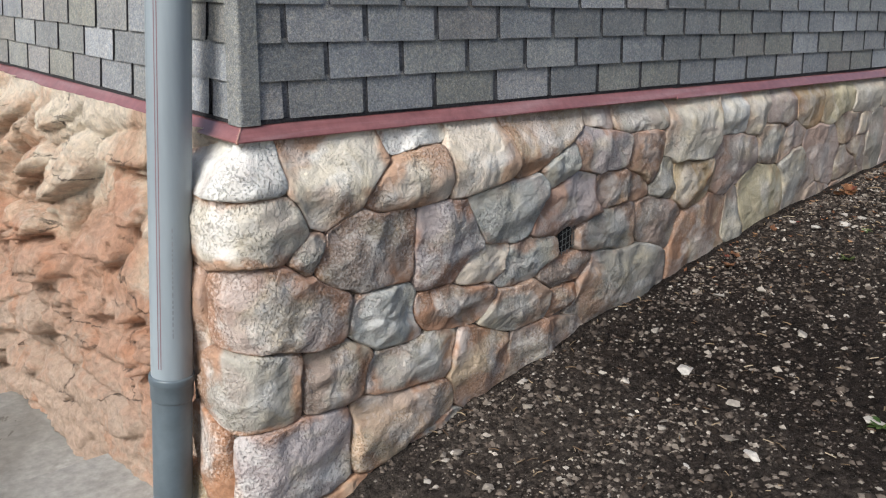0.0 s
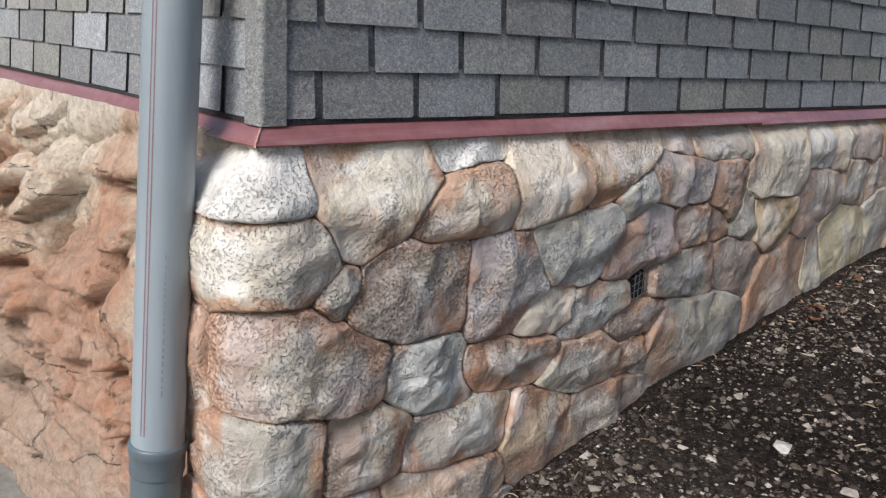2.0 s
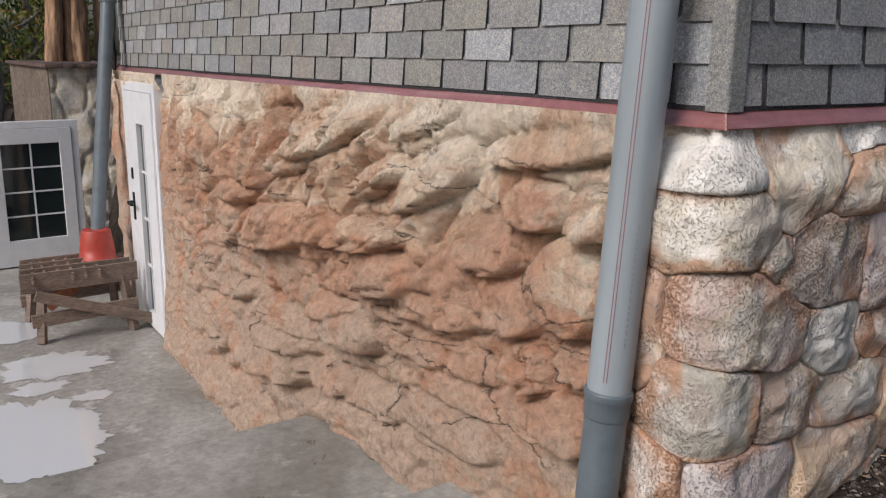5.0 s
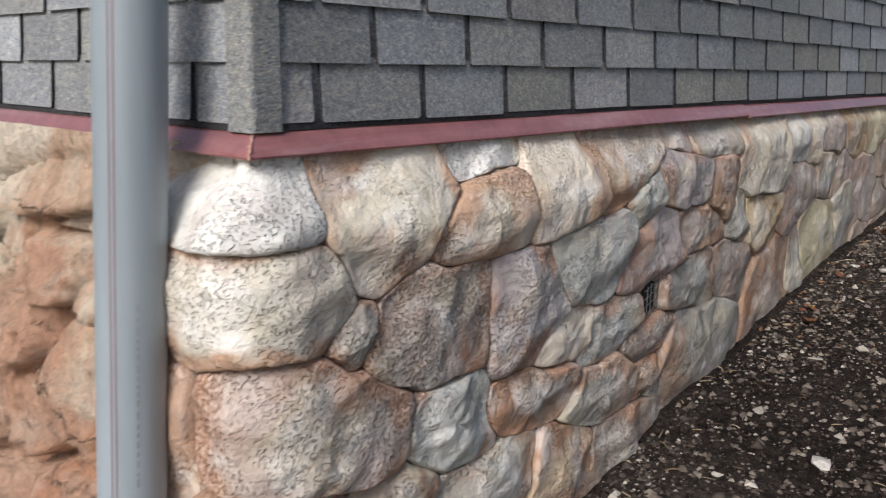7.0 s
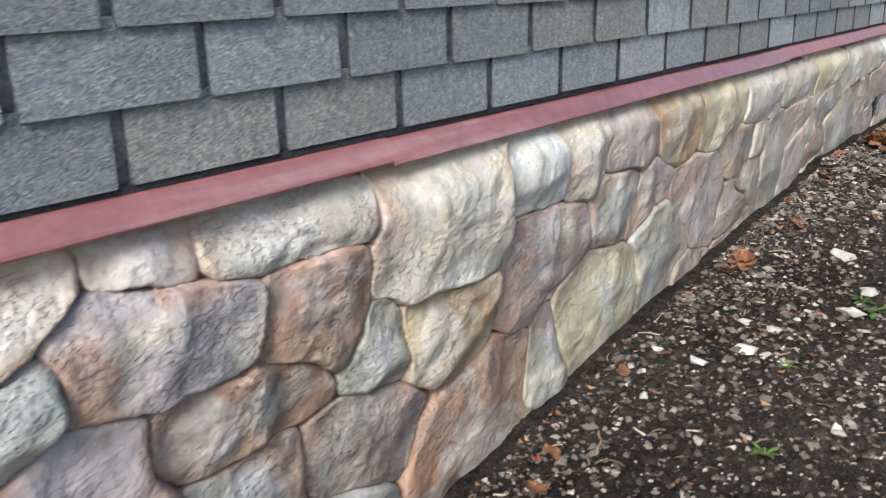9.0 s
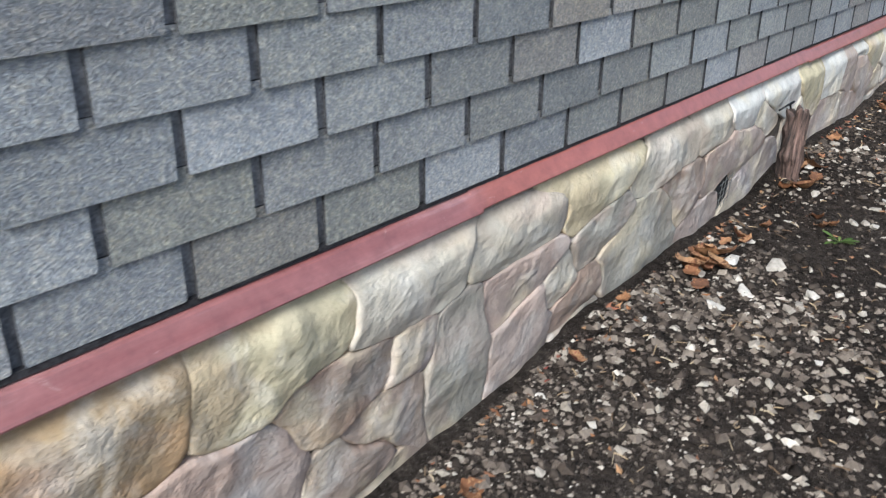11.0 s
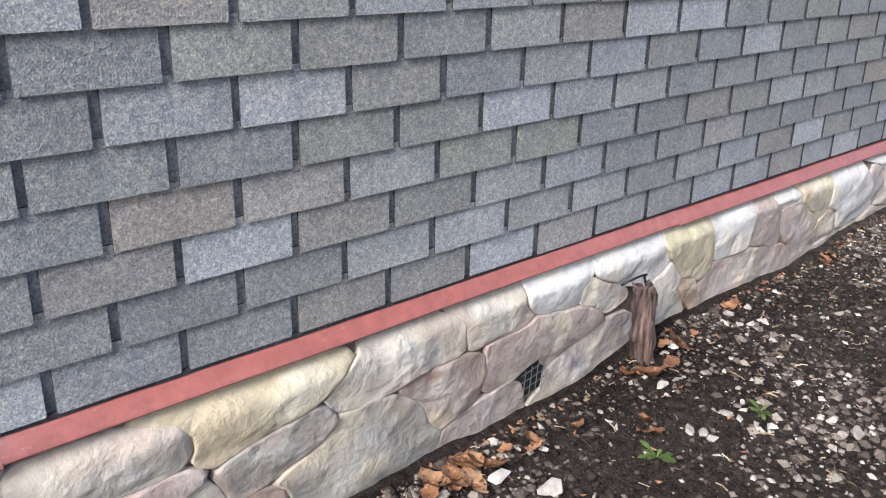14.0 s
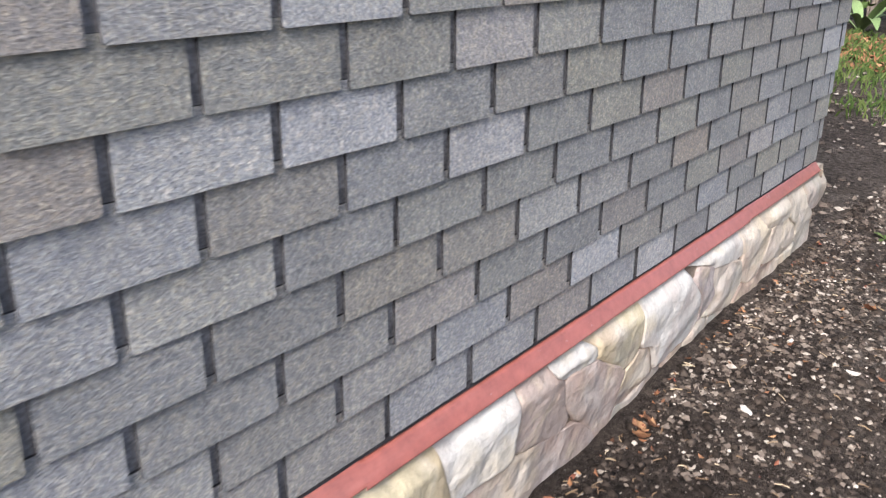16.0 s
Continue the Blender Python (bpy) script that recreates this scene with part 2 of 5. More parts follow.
def soil_material():
    """Damp soil, lighter and darker by turns along the wall, full of crumbs and grit."""
    m, nt, b = material("damp_soil", 0.95, spec=0.1)
    pos = place(nt)
    sep = nt.nodes.new("ShaderNodeSeparateXYZ")
    nt.links.new(pos, sep.inputs[0])
    a = noise_tex(nt, pos, 2.4, 6.0, 0.65)
    c = noise_tex(nt, pos, 38, 7.0, 0.78)
    d = noise_tex(nt, pos, 170, 3.0, 0.7)
    e = noise_tex(nt, pos, 75, 4.0, 0.7, 0.5)
    # lightness set by x: higher values give paler soil
    wet = ramp(nt, math_node(nt, "MULTIPLY", sep.outputs[0], 0.1), (0.0, grey(0.38)), (0.10, grey(0.32)), (0.15, grey(0.12)), (0.20, grey(0.12)), (0.27, grey(0.25)), (0.42, grey(0.18)), (0.56, grey(0.10)), (0.68, grey(0.24)), (0.82, grey(0.42)))
    soil_tone = math_node(nt, "ADD", wet, math_node(nt, "MULTIPLY", a, 0.75))
    col = ramp(nt, soil_tone, (0.32, (0.018, 0.0135, 0.011)), (0.50, (0.034, 0.026, 0.0215)), (0.68, (0.062, 0.050, 0.042)), (0.86, (0.105, 0.088, 0.074)))
    col = mix(nt, 1.0, col, ramp(nt, c, (0.34, grey(0.2)), (0.5, grey(1.0)), (0.66, grey(2.1))), "MULTIPLY")
    col = mix(nt, ramp(nt, d, (0.61, grey(0.0)), (0.67, grey(0.6))), col, (0.20, 0.175, 0.15))
    col = mix(nt, ramp(nt, e, (0.64, grey(0.0)), (0.68, grey(0.7))), col, (0.27, 0.245, 0.22))
    nt.links.new(col, b.inputs["Base Color"])
    bump(nt, b, math_node(nt, "ADD", c, math_node(nt, "MULTIPLY", d, 0.4)), 1.0, 0.045)
    return m


def concrete_material():
    m, nt, b = material("wet_concrete", 0.6, spec=0.5)
    pos = place(nt)
    a = noise_tex(nt, pos, 1.6, 6.0, 0.62, 0.4)
    c = noise_tex(nt, pos, 22, 6.0, 0.7)
    d = noise_tex(nt, pos, 5.5, 5.0, 0.62)
    col = ramp(nt, a, (0.32, (0.175, 0.165, 0.145)), (0.5, (0.27, 0.26, 0.235)), (0.66, (0.36, 0.35, 0.325)))
    col = mix(nt, 1.0, col, ramp(nt, c, (0.3, grey(0.72)), (0.7, grey(1.25))), "MULTIPLY")
    col = mix(nt, ramp(nt, d, (0.60, grey(0.0)), (0.72, grey(0.55))), col, (0.55, 0.53, 0.50))
    nt.links.new(col, b.inputs["Base Color"])
    nt.links.new(ramp(nt, a, (0.38, grey(0.24)), (0.5, grey(0.62)), (0.62, grey(0.8))), b.inputs["Roughness"])
    bump(nt, b, c, 0.35, 0.006)
    return m


def chip_material(name, stops, rough=0.85):
    m, nt, b = material(name, rough, spec=0.18)
    geo = nt.nodes.new("ShaderNodeNewGeometry")
    info = nt.nodes.new("ShaderNodeObjectInfo")
    rnd = math_node(nt, "FRACT", math_node(nt, "ADD", geo.outputs["Random Per Island"], info.outputs["Random"]))
    pos = place(nt)
    a = noise_tex(nt, pos, 60, 4.0, 0.65)
    col = mix(nt, 1.0, ramp(nt, rnd, *stops), ramp(nt, a, (0.3, grey(0.7)), (0.7, grey(1.25))), "MULTIPLY")
    nt.links.new(col, b.inputs["Base Color"])
    bump(nt, b, a, 0.4, 0.004)
    return m


def trim_material():
    """Red paint on folded metal, chalked to mauve in streaks, scuffed, with dried splashes."""
    m, nt, b = material("red_painted_metal", 0.42, spec=0.6)
    b.inputs["Coat Weight"].default_value, b.inputs["Coat Roughness"].default_value = 0.85, 0.2
    pos = place(nt)
    along = place(nt, (0.35, 0.35, 6.0))
    fade = noise_tex(nt, along, 5.0, 5.0, 0.65, 0.4)
    wear = noise_tex(nt, pos, 26, 5.0, 0.7)
    scuff = noise_tex(nt, place(nt, (1.0, 1.0, 1.6), (0, radians(40), 0)), 14, 5.0, 0.7, 1.2)
    col = ramp(nt, fade, (0.3, (0.235, 0.082, 0.077)), (0.52, (0.285, 0.118, 0.114)), (0.7, (0.37, 0.215, 0.215)))
    sep = nt.nodes.new("ShaderNodeSeparateXYZ")
    nt.links.new(pos, sep.inputs[0])
    fresh = ramp(nt, math_node(nt, "MULTIPLY", sep.outputs[0], 0.1), (0.385, grey(0.0)), (0.395, grey(0.75)))
    col = mix(nt, fresh, col, (0.335, 0.098, 0.068))
    col = mix(nt, 1.0, col, ramp(nt, wear, (0.3, grey(0.78)), (0.7, grey(1.2))), "MULTIPLY")
    col = mix(nt, ramp(nt, scuff, (0.66, grey(0.0)), (0.72, grey(0.5))), col, (0.50, 0.36, 0.33))
    nt.links.new(col, b.inputs["Base Color"])
    nt.links.new(ramp(nt, fade, (0.35, grey(0.34)), (0.65, grey(0.55))), b.inputs["Roughness"])
    bump(nt, b, wear, 0.15, 0.002)
    return m


SHINGLE = shingle_material()
STONE = stone_material("painted_stone_render")
ROCK = rock_material()
SOIL = soil_material()
CONCRETE = concrete_material()
FELT = plain_material("bitumen_felt", (0.19, 0.195, 0.21), 0.9, spec=0.2, grain=180, amount=0.25)
EDGE = plain_material("bitumen_edge", (0.045, 0.045, 0.050), 0.9, spec=0.2, grain=120, amount=0.25)
# near-black colour for the shadow line between shingles and trim
SHADE_STRIP = plain_material("painted_shadow_strip", (0.045, 0.043, 0.046), 0.9, spec=0.2, grain=150, amount=0.3, relief=0.5)
TRIM = trim_material()
PIPE = plain_material("grey_pvc", (0.295, 0.34, 0.37), 0.38, grain=14, amount=0.05, stretch=(1, 1, 0.15), relief=0.05)
PIPE_DARK = plain_material("dark_grey_pvc", (0.115, 0.145, 0.165), 0.38, grain=14, amount=0.07, relief=0.05)
PRINT = plain_material("print_on_pipe", (0.235, 0.25, 0.27), 0.5, amount=0.05)
PRINT_RED = plain_material("red_print_on_pipe", (0.22, 0.13, 0.14), 0.5, amount=0.05)
WHITE = plain_material("white_door_plastic", (0.74, 0.75, 0.77), 0.35, grain=8, amount=0.03, relief=0.03)
IRON = plain_material("black_iron", (0.02, 0.02, 0.022), 0.5, metal=0.6, grain=60, amount=0.2)
WOOD = plain_material("weathered_wood", (0.19, 0.14, 0.11), 0.8, grain=26, amount=0.22, stretch=(1, 1, 6), relief=0.4)
BOARD = plain_material("rusty_board", (0.30, 0.11, 0.055), 0.75, grain=18, amount=0.22)
BARK = plain_material("dark_wet_wood", (0.085, 0.055, 0.046), 0.7, grain=75, amount=0.8, stretch=(1, 1, 0.10), relief=0.8, deep=0.012)
BUCKET = plain_material("red_plastic", (0.42, 0.052, 0.032), 0.45, grain=10, amount=0.1)
SEAM = plain_material("old_sealant", (0.36, 0.20, 0.165), 0.8, grain=120, amount=0.35, relief=0.6)
MORTAR = plain_material("carved_mortar", (0.16, 0.128, 0.102), 0.9, grain=22, amount=0.24, spec=0.25, relief=0.7, deep=0.012)
DARK = plain_material("vent_shade", (0.012, 0.012, 0.013), 0.9, amount=0.1)
GALV = plain_material("galvanised_wire", (0.22, 0.225, 0.22), 0.45, metal=0.7, grain=60)
CHIP = chip_material("crushed_stone", ((0.0, (0.060, 0.046, 0.037)), (0.5, (0.13, 0.105, 0.086)), (0.70, (0.17, 0.14, 0.115)), (0.88, (0.27, 0.235, 0.195)), (1.0, (0.46, 0.415, 0.36))))
CLOD = chip_material("soil_clod", ((0.0, (0.016, 0.012, 0.0095)), (0.6, (0.034, 0.026, 0.021)), (1.0, (0.075, 0.060, 0.049))), 0.95)
LEAF_DRY = chip_material("dry_leaf", ((0.0, (0.10, 0.05, 0.032)), (0.4, (0.20, 0.09, 0.042)), (0.75, (0.34, 0.20, 0.105)), (1.0, (0.16, 0.04, 0.032))), 0.75)
LEAF_GREEN = chip_material("green_leaf", ((0.0, (0.045, 0.085, 0.02)), (0.6, (0.085, 0.13, 0.035)), (1.0, (0.13, 0.16, 0.05))), 0.6)
glass, _, gb = material("dark_glass", 0.06)
gb.inputs["Base Color"].default_value = (0.018, 0.025, 0.026, 1)


# ---------------------------------------------------------------- mesh helpers
def mesh_of(name, verts, faces, mat, flat=False):
    me = bpy.data.meshes.new(name)
    me.from_pydata([tuple(v) for v in verts], [], faces)
    me.materials.append(mat)
    if not flat:
        me.polygons.foreach_set("use_smooth", [True] * len(me.polygons))
    me.update()
    return me


def from_bm(name, bm, mat, flat=True):
    me = bpy.data.meshes.new(name)
    bmesh.ops.recalc_face_normals(bm, faces=bm.faces)
    bm.to_mesh(me)
    bm.free()
    me.materials.append(mat)
    if not flat:
        me.polygons.foreach_set("use_smooth", [True] * len(me.polygons))
    return me


def part(name, data, parent, label="", m=None, mat=None):
    """One mesh object under a thing or a part."""
    me = data if mat is None else from_bm(name, data, mat)
    ob = new(name, me)
    ob.parent = parent
    if m is not None:
        ob.matrix_basis = m
    if label:
        tagged(ob, label)
    return ob


def empty(name, at, label, category, group="", kind=""):
    ob = new(name)
    ob.location = at
    ob.empty_display_size = 0.05
    return tagged(ob, label, category, group, kind)


def box(bm, lo, hi, bevel=0.0):
    made = bmesh.ops.create_cube(bm, size=1.0)["verts"]
    for v in made:
        v.co = Vector([lo[n] + (v.co[n] + 0.5) * (hi[n] - lo[n]) for n in range(3)])
    if bevel:
        edges = list({e for v in made for e in v.link_edges})
        bmesh.ops.bevel(bm, geom=edges, offset=bevel, segments=2, affect="EDGES", profile=0.6)
    return bm


def boxes(*several, bevel=0.0):
    bm = bmesh.new()
    for lo, hi in several:
        box(bm, lo, hi, bevel)
    return bm


def beam(bm, a, b, w, t, bevel=0.003):
    """A board from a to b, w wide and t thick."""
    a, b = Vector(a), Vector(b)
    q = (b - a).to_track_quat("Z", "Y").to_matrix().to_4x4()
    before = set(bm.verts)
    box(bm, (-w / 2, -t / 2, 0), (w / 2, t / 2, (b - a).length), bevel)
    for v in bm.verts:
        if v not in before:
            v.co = a + (q @ v.co)
    return bm


def tube(a, b, r, segments=32, r2=None, cap=True, rings=None):
    """Rings of (share of the way, radius) from a to b."""
    a, b = Vector(a), Vector(b)
    q = (b - a).to_track_quat("Z", "Y")
    rings = rings or ((0, r), (1, r if r2 is None else r2))
    verts, faces = [], []
    for s, rad in rings:
        for k in range(segments):
            w = 2 * math.pi * k / segments
            verts.append(a + (b - a) * s + q @ Vector((rad * math.cos(w), rad * math.sin(w), 0)))
    for i in range(len(rings) - 1):
        for k in range(segments):
            n = (k + 1) % segments
            faces.append((i * segments + k, i * segments + n, (i + 1) * segments + n, (i + 1) * segments + k))
    if cap:
        n = len(verts)
        verts += verts[:segments] + verts[n - segments:]
        faces.append(tuple(n + k for k in range(segments))[::-1])
        faces.append(tuple(n + segments + k for k in range(segments)))
    return verts, faces


def sheet(name, us, vs, at, mat):
    """A grid surface: at(u, v) gives the place."""
    verts = [at(u, v) for v in vs for u in us]
    n = len(us)
    faces = [(j * n + i, j * n + i + 1, (j + 1) * n + i + 1, (j + 1) * n + i) for j in range(len(vs) - 1) for i in range(n - 1)]
    return mesh_of(name, verts, faces, mat)


# ---------------------------------------------------------------- ground
def yard():
    xs = [-40, -25, -15, -9, -6, -4.5, -3.6] + [-3 + 0.06 * k for k in range(216)] + [10.2, 11, 12.5, 15, 20, 30, 50, 80]
    ys = [-60, -40, -25, -15, -9, -6, -4.5] + [-3.6 + 0.06 * k for k in range(67)] + [0.6, 0.9, 1.3, 2, 3, 4.5, 6, 8, 10, 14, 20, 30, 45, 70]

    def at(x, y):
        p = Vector((x, y, 0))
        near = 1.0 if -4 < x < 11 and -5 < y < 1 else 0.0
        z = ground_z(x, y) + near * (0.018 * noise.noise(p * 2.3) + 0.012 * noise.noise(p * 6.0) + 0.006 * noise.noise(p * 17.0))
        return (x, y, z)

    ob = new("ground", sheet("ground", xs, ys, at, SOIL))
    return tagged(ob, "dark damp soil yard strewn with crushed stone", "ground", kind="structure")


yard()


def chip(rng, size, flat=0.6):
    """A small angular stone, as points and faces."""
    a, b, c = (size * rng.uniform(0.6, 1.1) for _ in range(3))
    pts = [(a, 0, 0), (0.2 * a, b, 0), (-a, 0.1 * b, 0), (-0.1 * a, -b, 0), (0.25 * a, 0.15 * b, c * flat), (-0.4 * a, -0.2 * b, c * flat * 0.85), (0, 0, -c * 0.4)]
    pts = [tuple(v + rng.uniform(-0.18, 0.18) * size for v in p) for p in pts]
    faces = [(0, 1, 4), (1, 2, 5, 4), (2, 3, 5), (3, 0, 4, 5), (1, 0, 6), (2, 1, 6), (3, 2, 6), (0, 3, 6)]
    w = rng.uniform(0, 6.3)
    return [(p[0] * math.cos(w) - p[1] * math.sin(w), p[0] * math.sin(w) + p[1] * math.cos(w), p[2]) for p in pts], faces


def gravel(count, smallest, largest, seed, x0, x1, y0, y1, mat=CHIP):
    rng = random.Random(seed)
    verts, faces = [], []
    made = 0
    while made < count:
        x, y = rng.uniform(x0, x1), rng.uniform(y0, y1) if y1 > 0 else -(rng.uniform(abs(y1) ** 0.5, abs(y0) ** 0.5) ** 2)
        if noise.noise(Vector((x * 1.1, y * 1.1, 3.3 + seed * 0.73))) + 0.5 < rng.random():
            continue
        made += 1
        if rng.random() > (0.42 + 0.58 * max(smooth(1.5, 0.7, x), smooth(1.6, 3.0, x + 0.8 * noise.noise(Vector((x * 2, y * 2, 8)))))) * (1 - 0.55 * smooth(-0.5, -0.9, y) * smooth(3.6, 4.6, x) * smooth(7.6, 6.6, x)):
            continue
        p, f = chip(rng, smallest + (largest - smallest) * rng.random() ** 3)
        z = ground_z(x, y) + 0.018 * noise.noise(Vector((x, y, 0)) * 2.3) + 0.012 * noise.noise(Vector((x, y, 0)) * 6.0)
        n = len(verts)
        verts += [(x + a, y + b, z + c + smallest * 0.2) for a, b, c in p]
        faces += [tuple(n + k for k in face) for face in f]
    return mesh_of("gravel", verts, faces, mat, flat=mat is CHIP)


tagged(new("gravel", gravel(24000, 0.0025, 0.014, 5, -1.2, 9.6, -3.2, -0.09)), "crushed stone chips scattered over soil", "gravel", kind="stuff")
tagged(new("gravel", gravel(12000, 0.003, 0.012, 15, 0.3, 4.2, -1.2, -0.09)), "fine stone chips scattered beside the plinth", "gravel", kind="stuff")
tagged(new("gravel", gravel(3200, 0.005, 0.023, 6, 3.3, 6.2, -0.85, -0.09)), "crushed stone chips thick beside the plinth", "gravel", kind="stuff")
tagged(new("gravel", gravel(5000, 0.005, 0.018, 26, 6.8, 9.8, -2.4, -0.12)), "grey crushed stone near the wall's far end", "gravel", kind="stuff")
tagged(new("gravel", gravel(4200, 0.004, 0.015, 46, 0.0, 1.7, -2.2, -0.5)), "pale stone chips on soil before the corner", "gravel", kind="stuff")
tagged(new("gravel", gravel(2600, 0.006, 0.021, 16, 0.4, 3.6, -1.5, -0.12)), "broken stone chips lying on dark soil", "gravel", kind="stuff")
tagged(new("gravel", gravel(7000, 0.006, 0.034, 36, 8.75, 13.5, -1.6, 4.0)), "grey crushed stone on soil beyond the house end", "gravel", kind="stuff")
tagged(new("soil_clods", gravel(20000, 0.005, 0.024, 8, -1.2, 9.6, -3.2, -0.09, CLOD)), "dark crumbs and clods of damp soil", "soil", kind="stuff")


def concrete_steps():
    """Broad concrete slabs stepping down along the rock face to the basement door."""
    top = empty("concrete_steps", (-1.5, 2.5, -1.95), "wet grey concrete slabs stepping down to a basement door", "steps", kind="structure")
    for y0, y1, z in ((-0.55, 0.95, -1.41), (0.95, 2.03, -1.565), (2.03, 16.0, -1.95)):
        bm = bmesh.new()
        box(bm, (-7.0, y0, z - 0.75), (0.25, y1 - 0.002, z), 0.012)
        slab = part("step", bm, top, mat=CONCRETE)
        slab.location = -Vector(top.location)
    return top


concrete_steps()


# ---------------------------------------------------------------- shingled walls
def tab_mesh(width, lower=0.0112, name="shingle"):
    """One tab: a thin plate leaning out at its lower edge, with chipped corners."""
    t, c = 0.0046, 0.003
    h = H + 0.012
    pts = [(c, 0), (width - c, 0), (width, c), (width, h), (0, h), (0, c)]
    front = [(x, -lower + (lower - 0.003) * z / h, z) for x, z in pts]
    rear = [(x, y + t, z) for x, y, z in front]
    n = len(pts)
    faces = [tuple(range(n)), tuple(range(2 * n - 1, n - 1, -1))] + [(k, n + k, n + (k + 1) % n, (k + 1) % n) for k in range(n)]
    me = mesh_of(name, front + rear, faces, SHINGLE, flat=True)
    me.materials.append(EDGE)
    for p in me.polygons:
        p.material_index = 0 if p.index == 0 else 1
    return me


def shingles(wall, start, stop, first_slot, turn, near_rows, rows):
    """Rows of tabs; slots of odd rows lie half a tab further."""
    rng = random.Random(11)
    full = tab_mesh(W - 0.018)
    cut = {}
    verts, faces = [], []
    for r in range(rows):
        s = first_slot + (W / 2 if r % 2 else 0.0)
        while s > start:
            s -= W
        z = -H + r * H
        while s < stop - 0.02:
            a, b = max(s, start) + 0.009, min(s + W, stop) - 0.009
            if b - a > 0.015:
                wide = round(b - a, 3)
                me = full if abs(wide - (W - 0.018)) < 0.002 else cut.setdefault(wide, None) or cut.setdefault(wide, tab_mesh(wide))
                if cut.get(wide, 1) is None:
                    cut[wide] = me = tab_mesh(wide)
                m = turn @ pose(a + rng.uniform(-0.0015, 0.0015), rng.uniform(-0.0012, 0.0) + 0.001, z + rng.uniform(-0.0018, 0.0018), rng.uniform(-0.5, 0.5), 0, 0) @ pose(0, 0, 0, 0, rng.uniform(-0.35, 0.35), 0)
                if r < near_rows:
                    part("shingle", me, wall, m=m)
                else:
                    n = len(verts)
                    verts += [m @ v.co for v in me.vertices]
                    faces += [tuple(n + k for k in p.vertices) for p in me.polygons]
            s += W
    me = mesh_of("shingles_above", verts, faces, SHINGLE, flat=True)
    me.materials.append(EDGE)
    for p in me.polygons:
        p.material_index = 0 if p.index % 8 == 0 else 1
    tagged(part("shingles_above", me, wall), "grey mineral shingles higher up the wall", kind="stuff")


def wall_panel(name, lo, hi, label):
    ob = new(name, from_bm(name, boxes((lo, hi)), FELT))
    return tagged(ob, label, "wall", kind="structure")


Z_TOP = 2.0
TURN_W = pose(XC, 0, 0, 0, 0, -90)
WALL_S = wall_panel("wall_south", (XC + 0.302, 0.002, -1.6), (X_END - 0.002, 0.30, Z_TOP), "long wall clad in grey mineral shingles")
WALL_W = wall_panel("wall_west", (XC + 0.002, 0.002, -2.7), (XC + 0.30, Y_END, Z_TOP), "short wall clad in grey mineral shingles")
wall_panel("wall_north", (XC + 0.302, Y_END - 0.3, -1.0), (X_END - 0.302, Y_END, Z_TOP), "plain rear wall of the house")
wall_panel("wall_east", (X_END - 0.30, 0.302, -1.0), (X_END - 0.002, Y_END, Z_TOP), "plain end wall of the house")


shingles(WALL_S, XC + 0.02, X_END - 0.004, 0.0, pose(0, 0, 0), 9, 21)
shingles(WALL_W, -Y_END + 0.02, -0.02, -0.145, TURN_W, 11, 21)


def trim_run(name, length, m, label, mitre=0):
    """A strip of folded metal: a sloping top, a front lip with a drip edge."""
    prof = [(0.0, -0.1025), (-0.008, -0.1045), (-0.0125, -0.107), (-0.0345, -0.1330), (-0.0370, -0.1375), (-0.0365, -0.1405), (-0.0335, -0.1405), (-0.0325, -0.1370), (-0.010, -0.1115), (0.0, -0.1075)]
    n, cuts = len(prof), max(2, int(length / 0.09))
    verts = []
    for i in range(cuts + 1):
        x = length * i / cuts
        d, e = 0.0022 * noise.noise(Vector((x * 2.1, length, 0))), 0.0025 * noise.noise(Vector((x * 1.3, length, 7)))
        if mitre and i == (0 if mitre < 0 else cuts):
            d = e = 0.0
            verts += [(x - mitre * y, y, z) for y, z in prof]
            continue
        verts += [(x, y * (1 + 16 * d) - abs(d), z + e) for y, z in prof]
    faces = [(i * n + k, (i + 1) * n + k, (i + 1) * n + (k + 1) % n, i * n + (k + 1) % n) for i in range(cuts) for k in range(n)]
    faces += [tuple(range(n - 1, -1, -1)), tuple(cuts * n + k for k in range(n))]
    ob = new(name, mesh_of(name, verts, faces, TRIM, flat=True))
    ob.matrix_basis = m
    return tagged(ob, label, "trim", "metal trim strips", "structure")


for a, b, lift in ((XC, 1.966, 0.0), (1.956, 3.906, 0.0045), (3.896, 5.926, 0.0), (5.916, 7.84, 0.004), (7.83, X_END - 0.01, 0.0)):
    trim_run("trim", b - a, pose(a, -lift, -lift), "faded red painted metal drip trim on a plinth", -1 if a == XC else 0)
for a, b, lift in ((0.0, 1.87, 0.0), (1.86, 3.83, 0.004), (3.82, Y_END + 0.02, 0.0)):
    trim_run("trim", b - a, TURN_W @ pose(-b, -lift, -lift), "faded red painted metal drip trim on a plinth", 1 if a == 0.0 else 0)


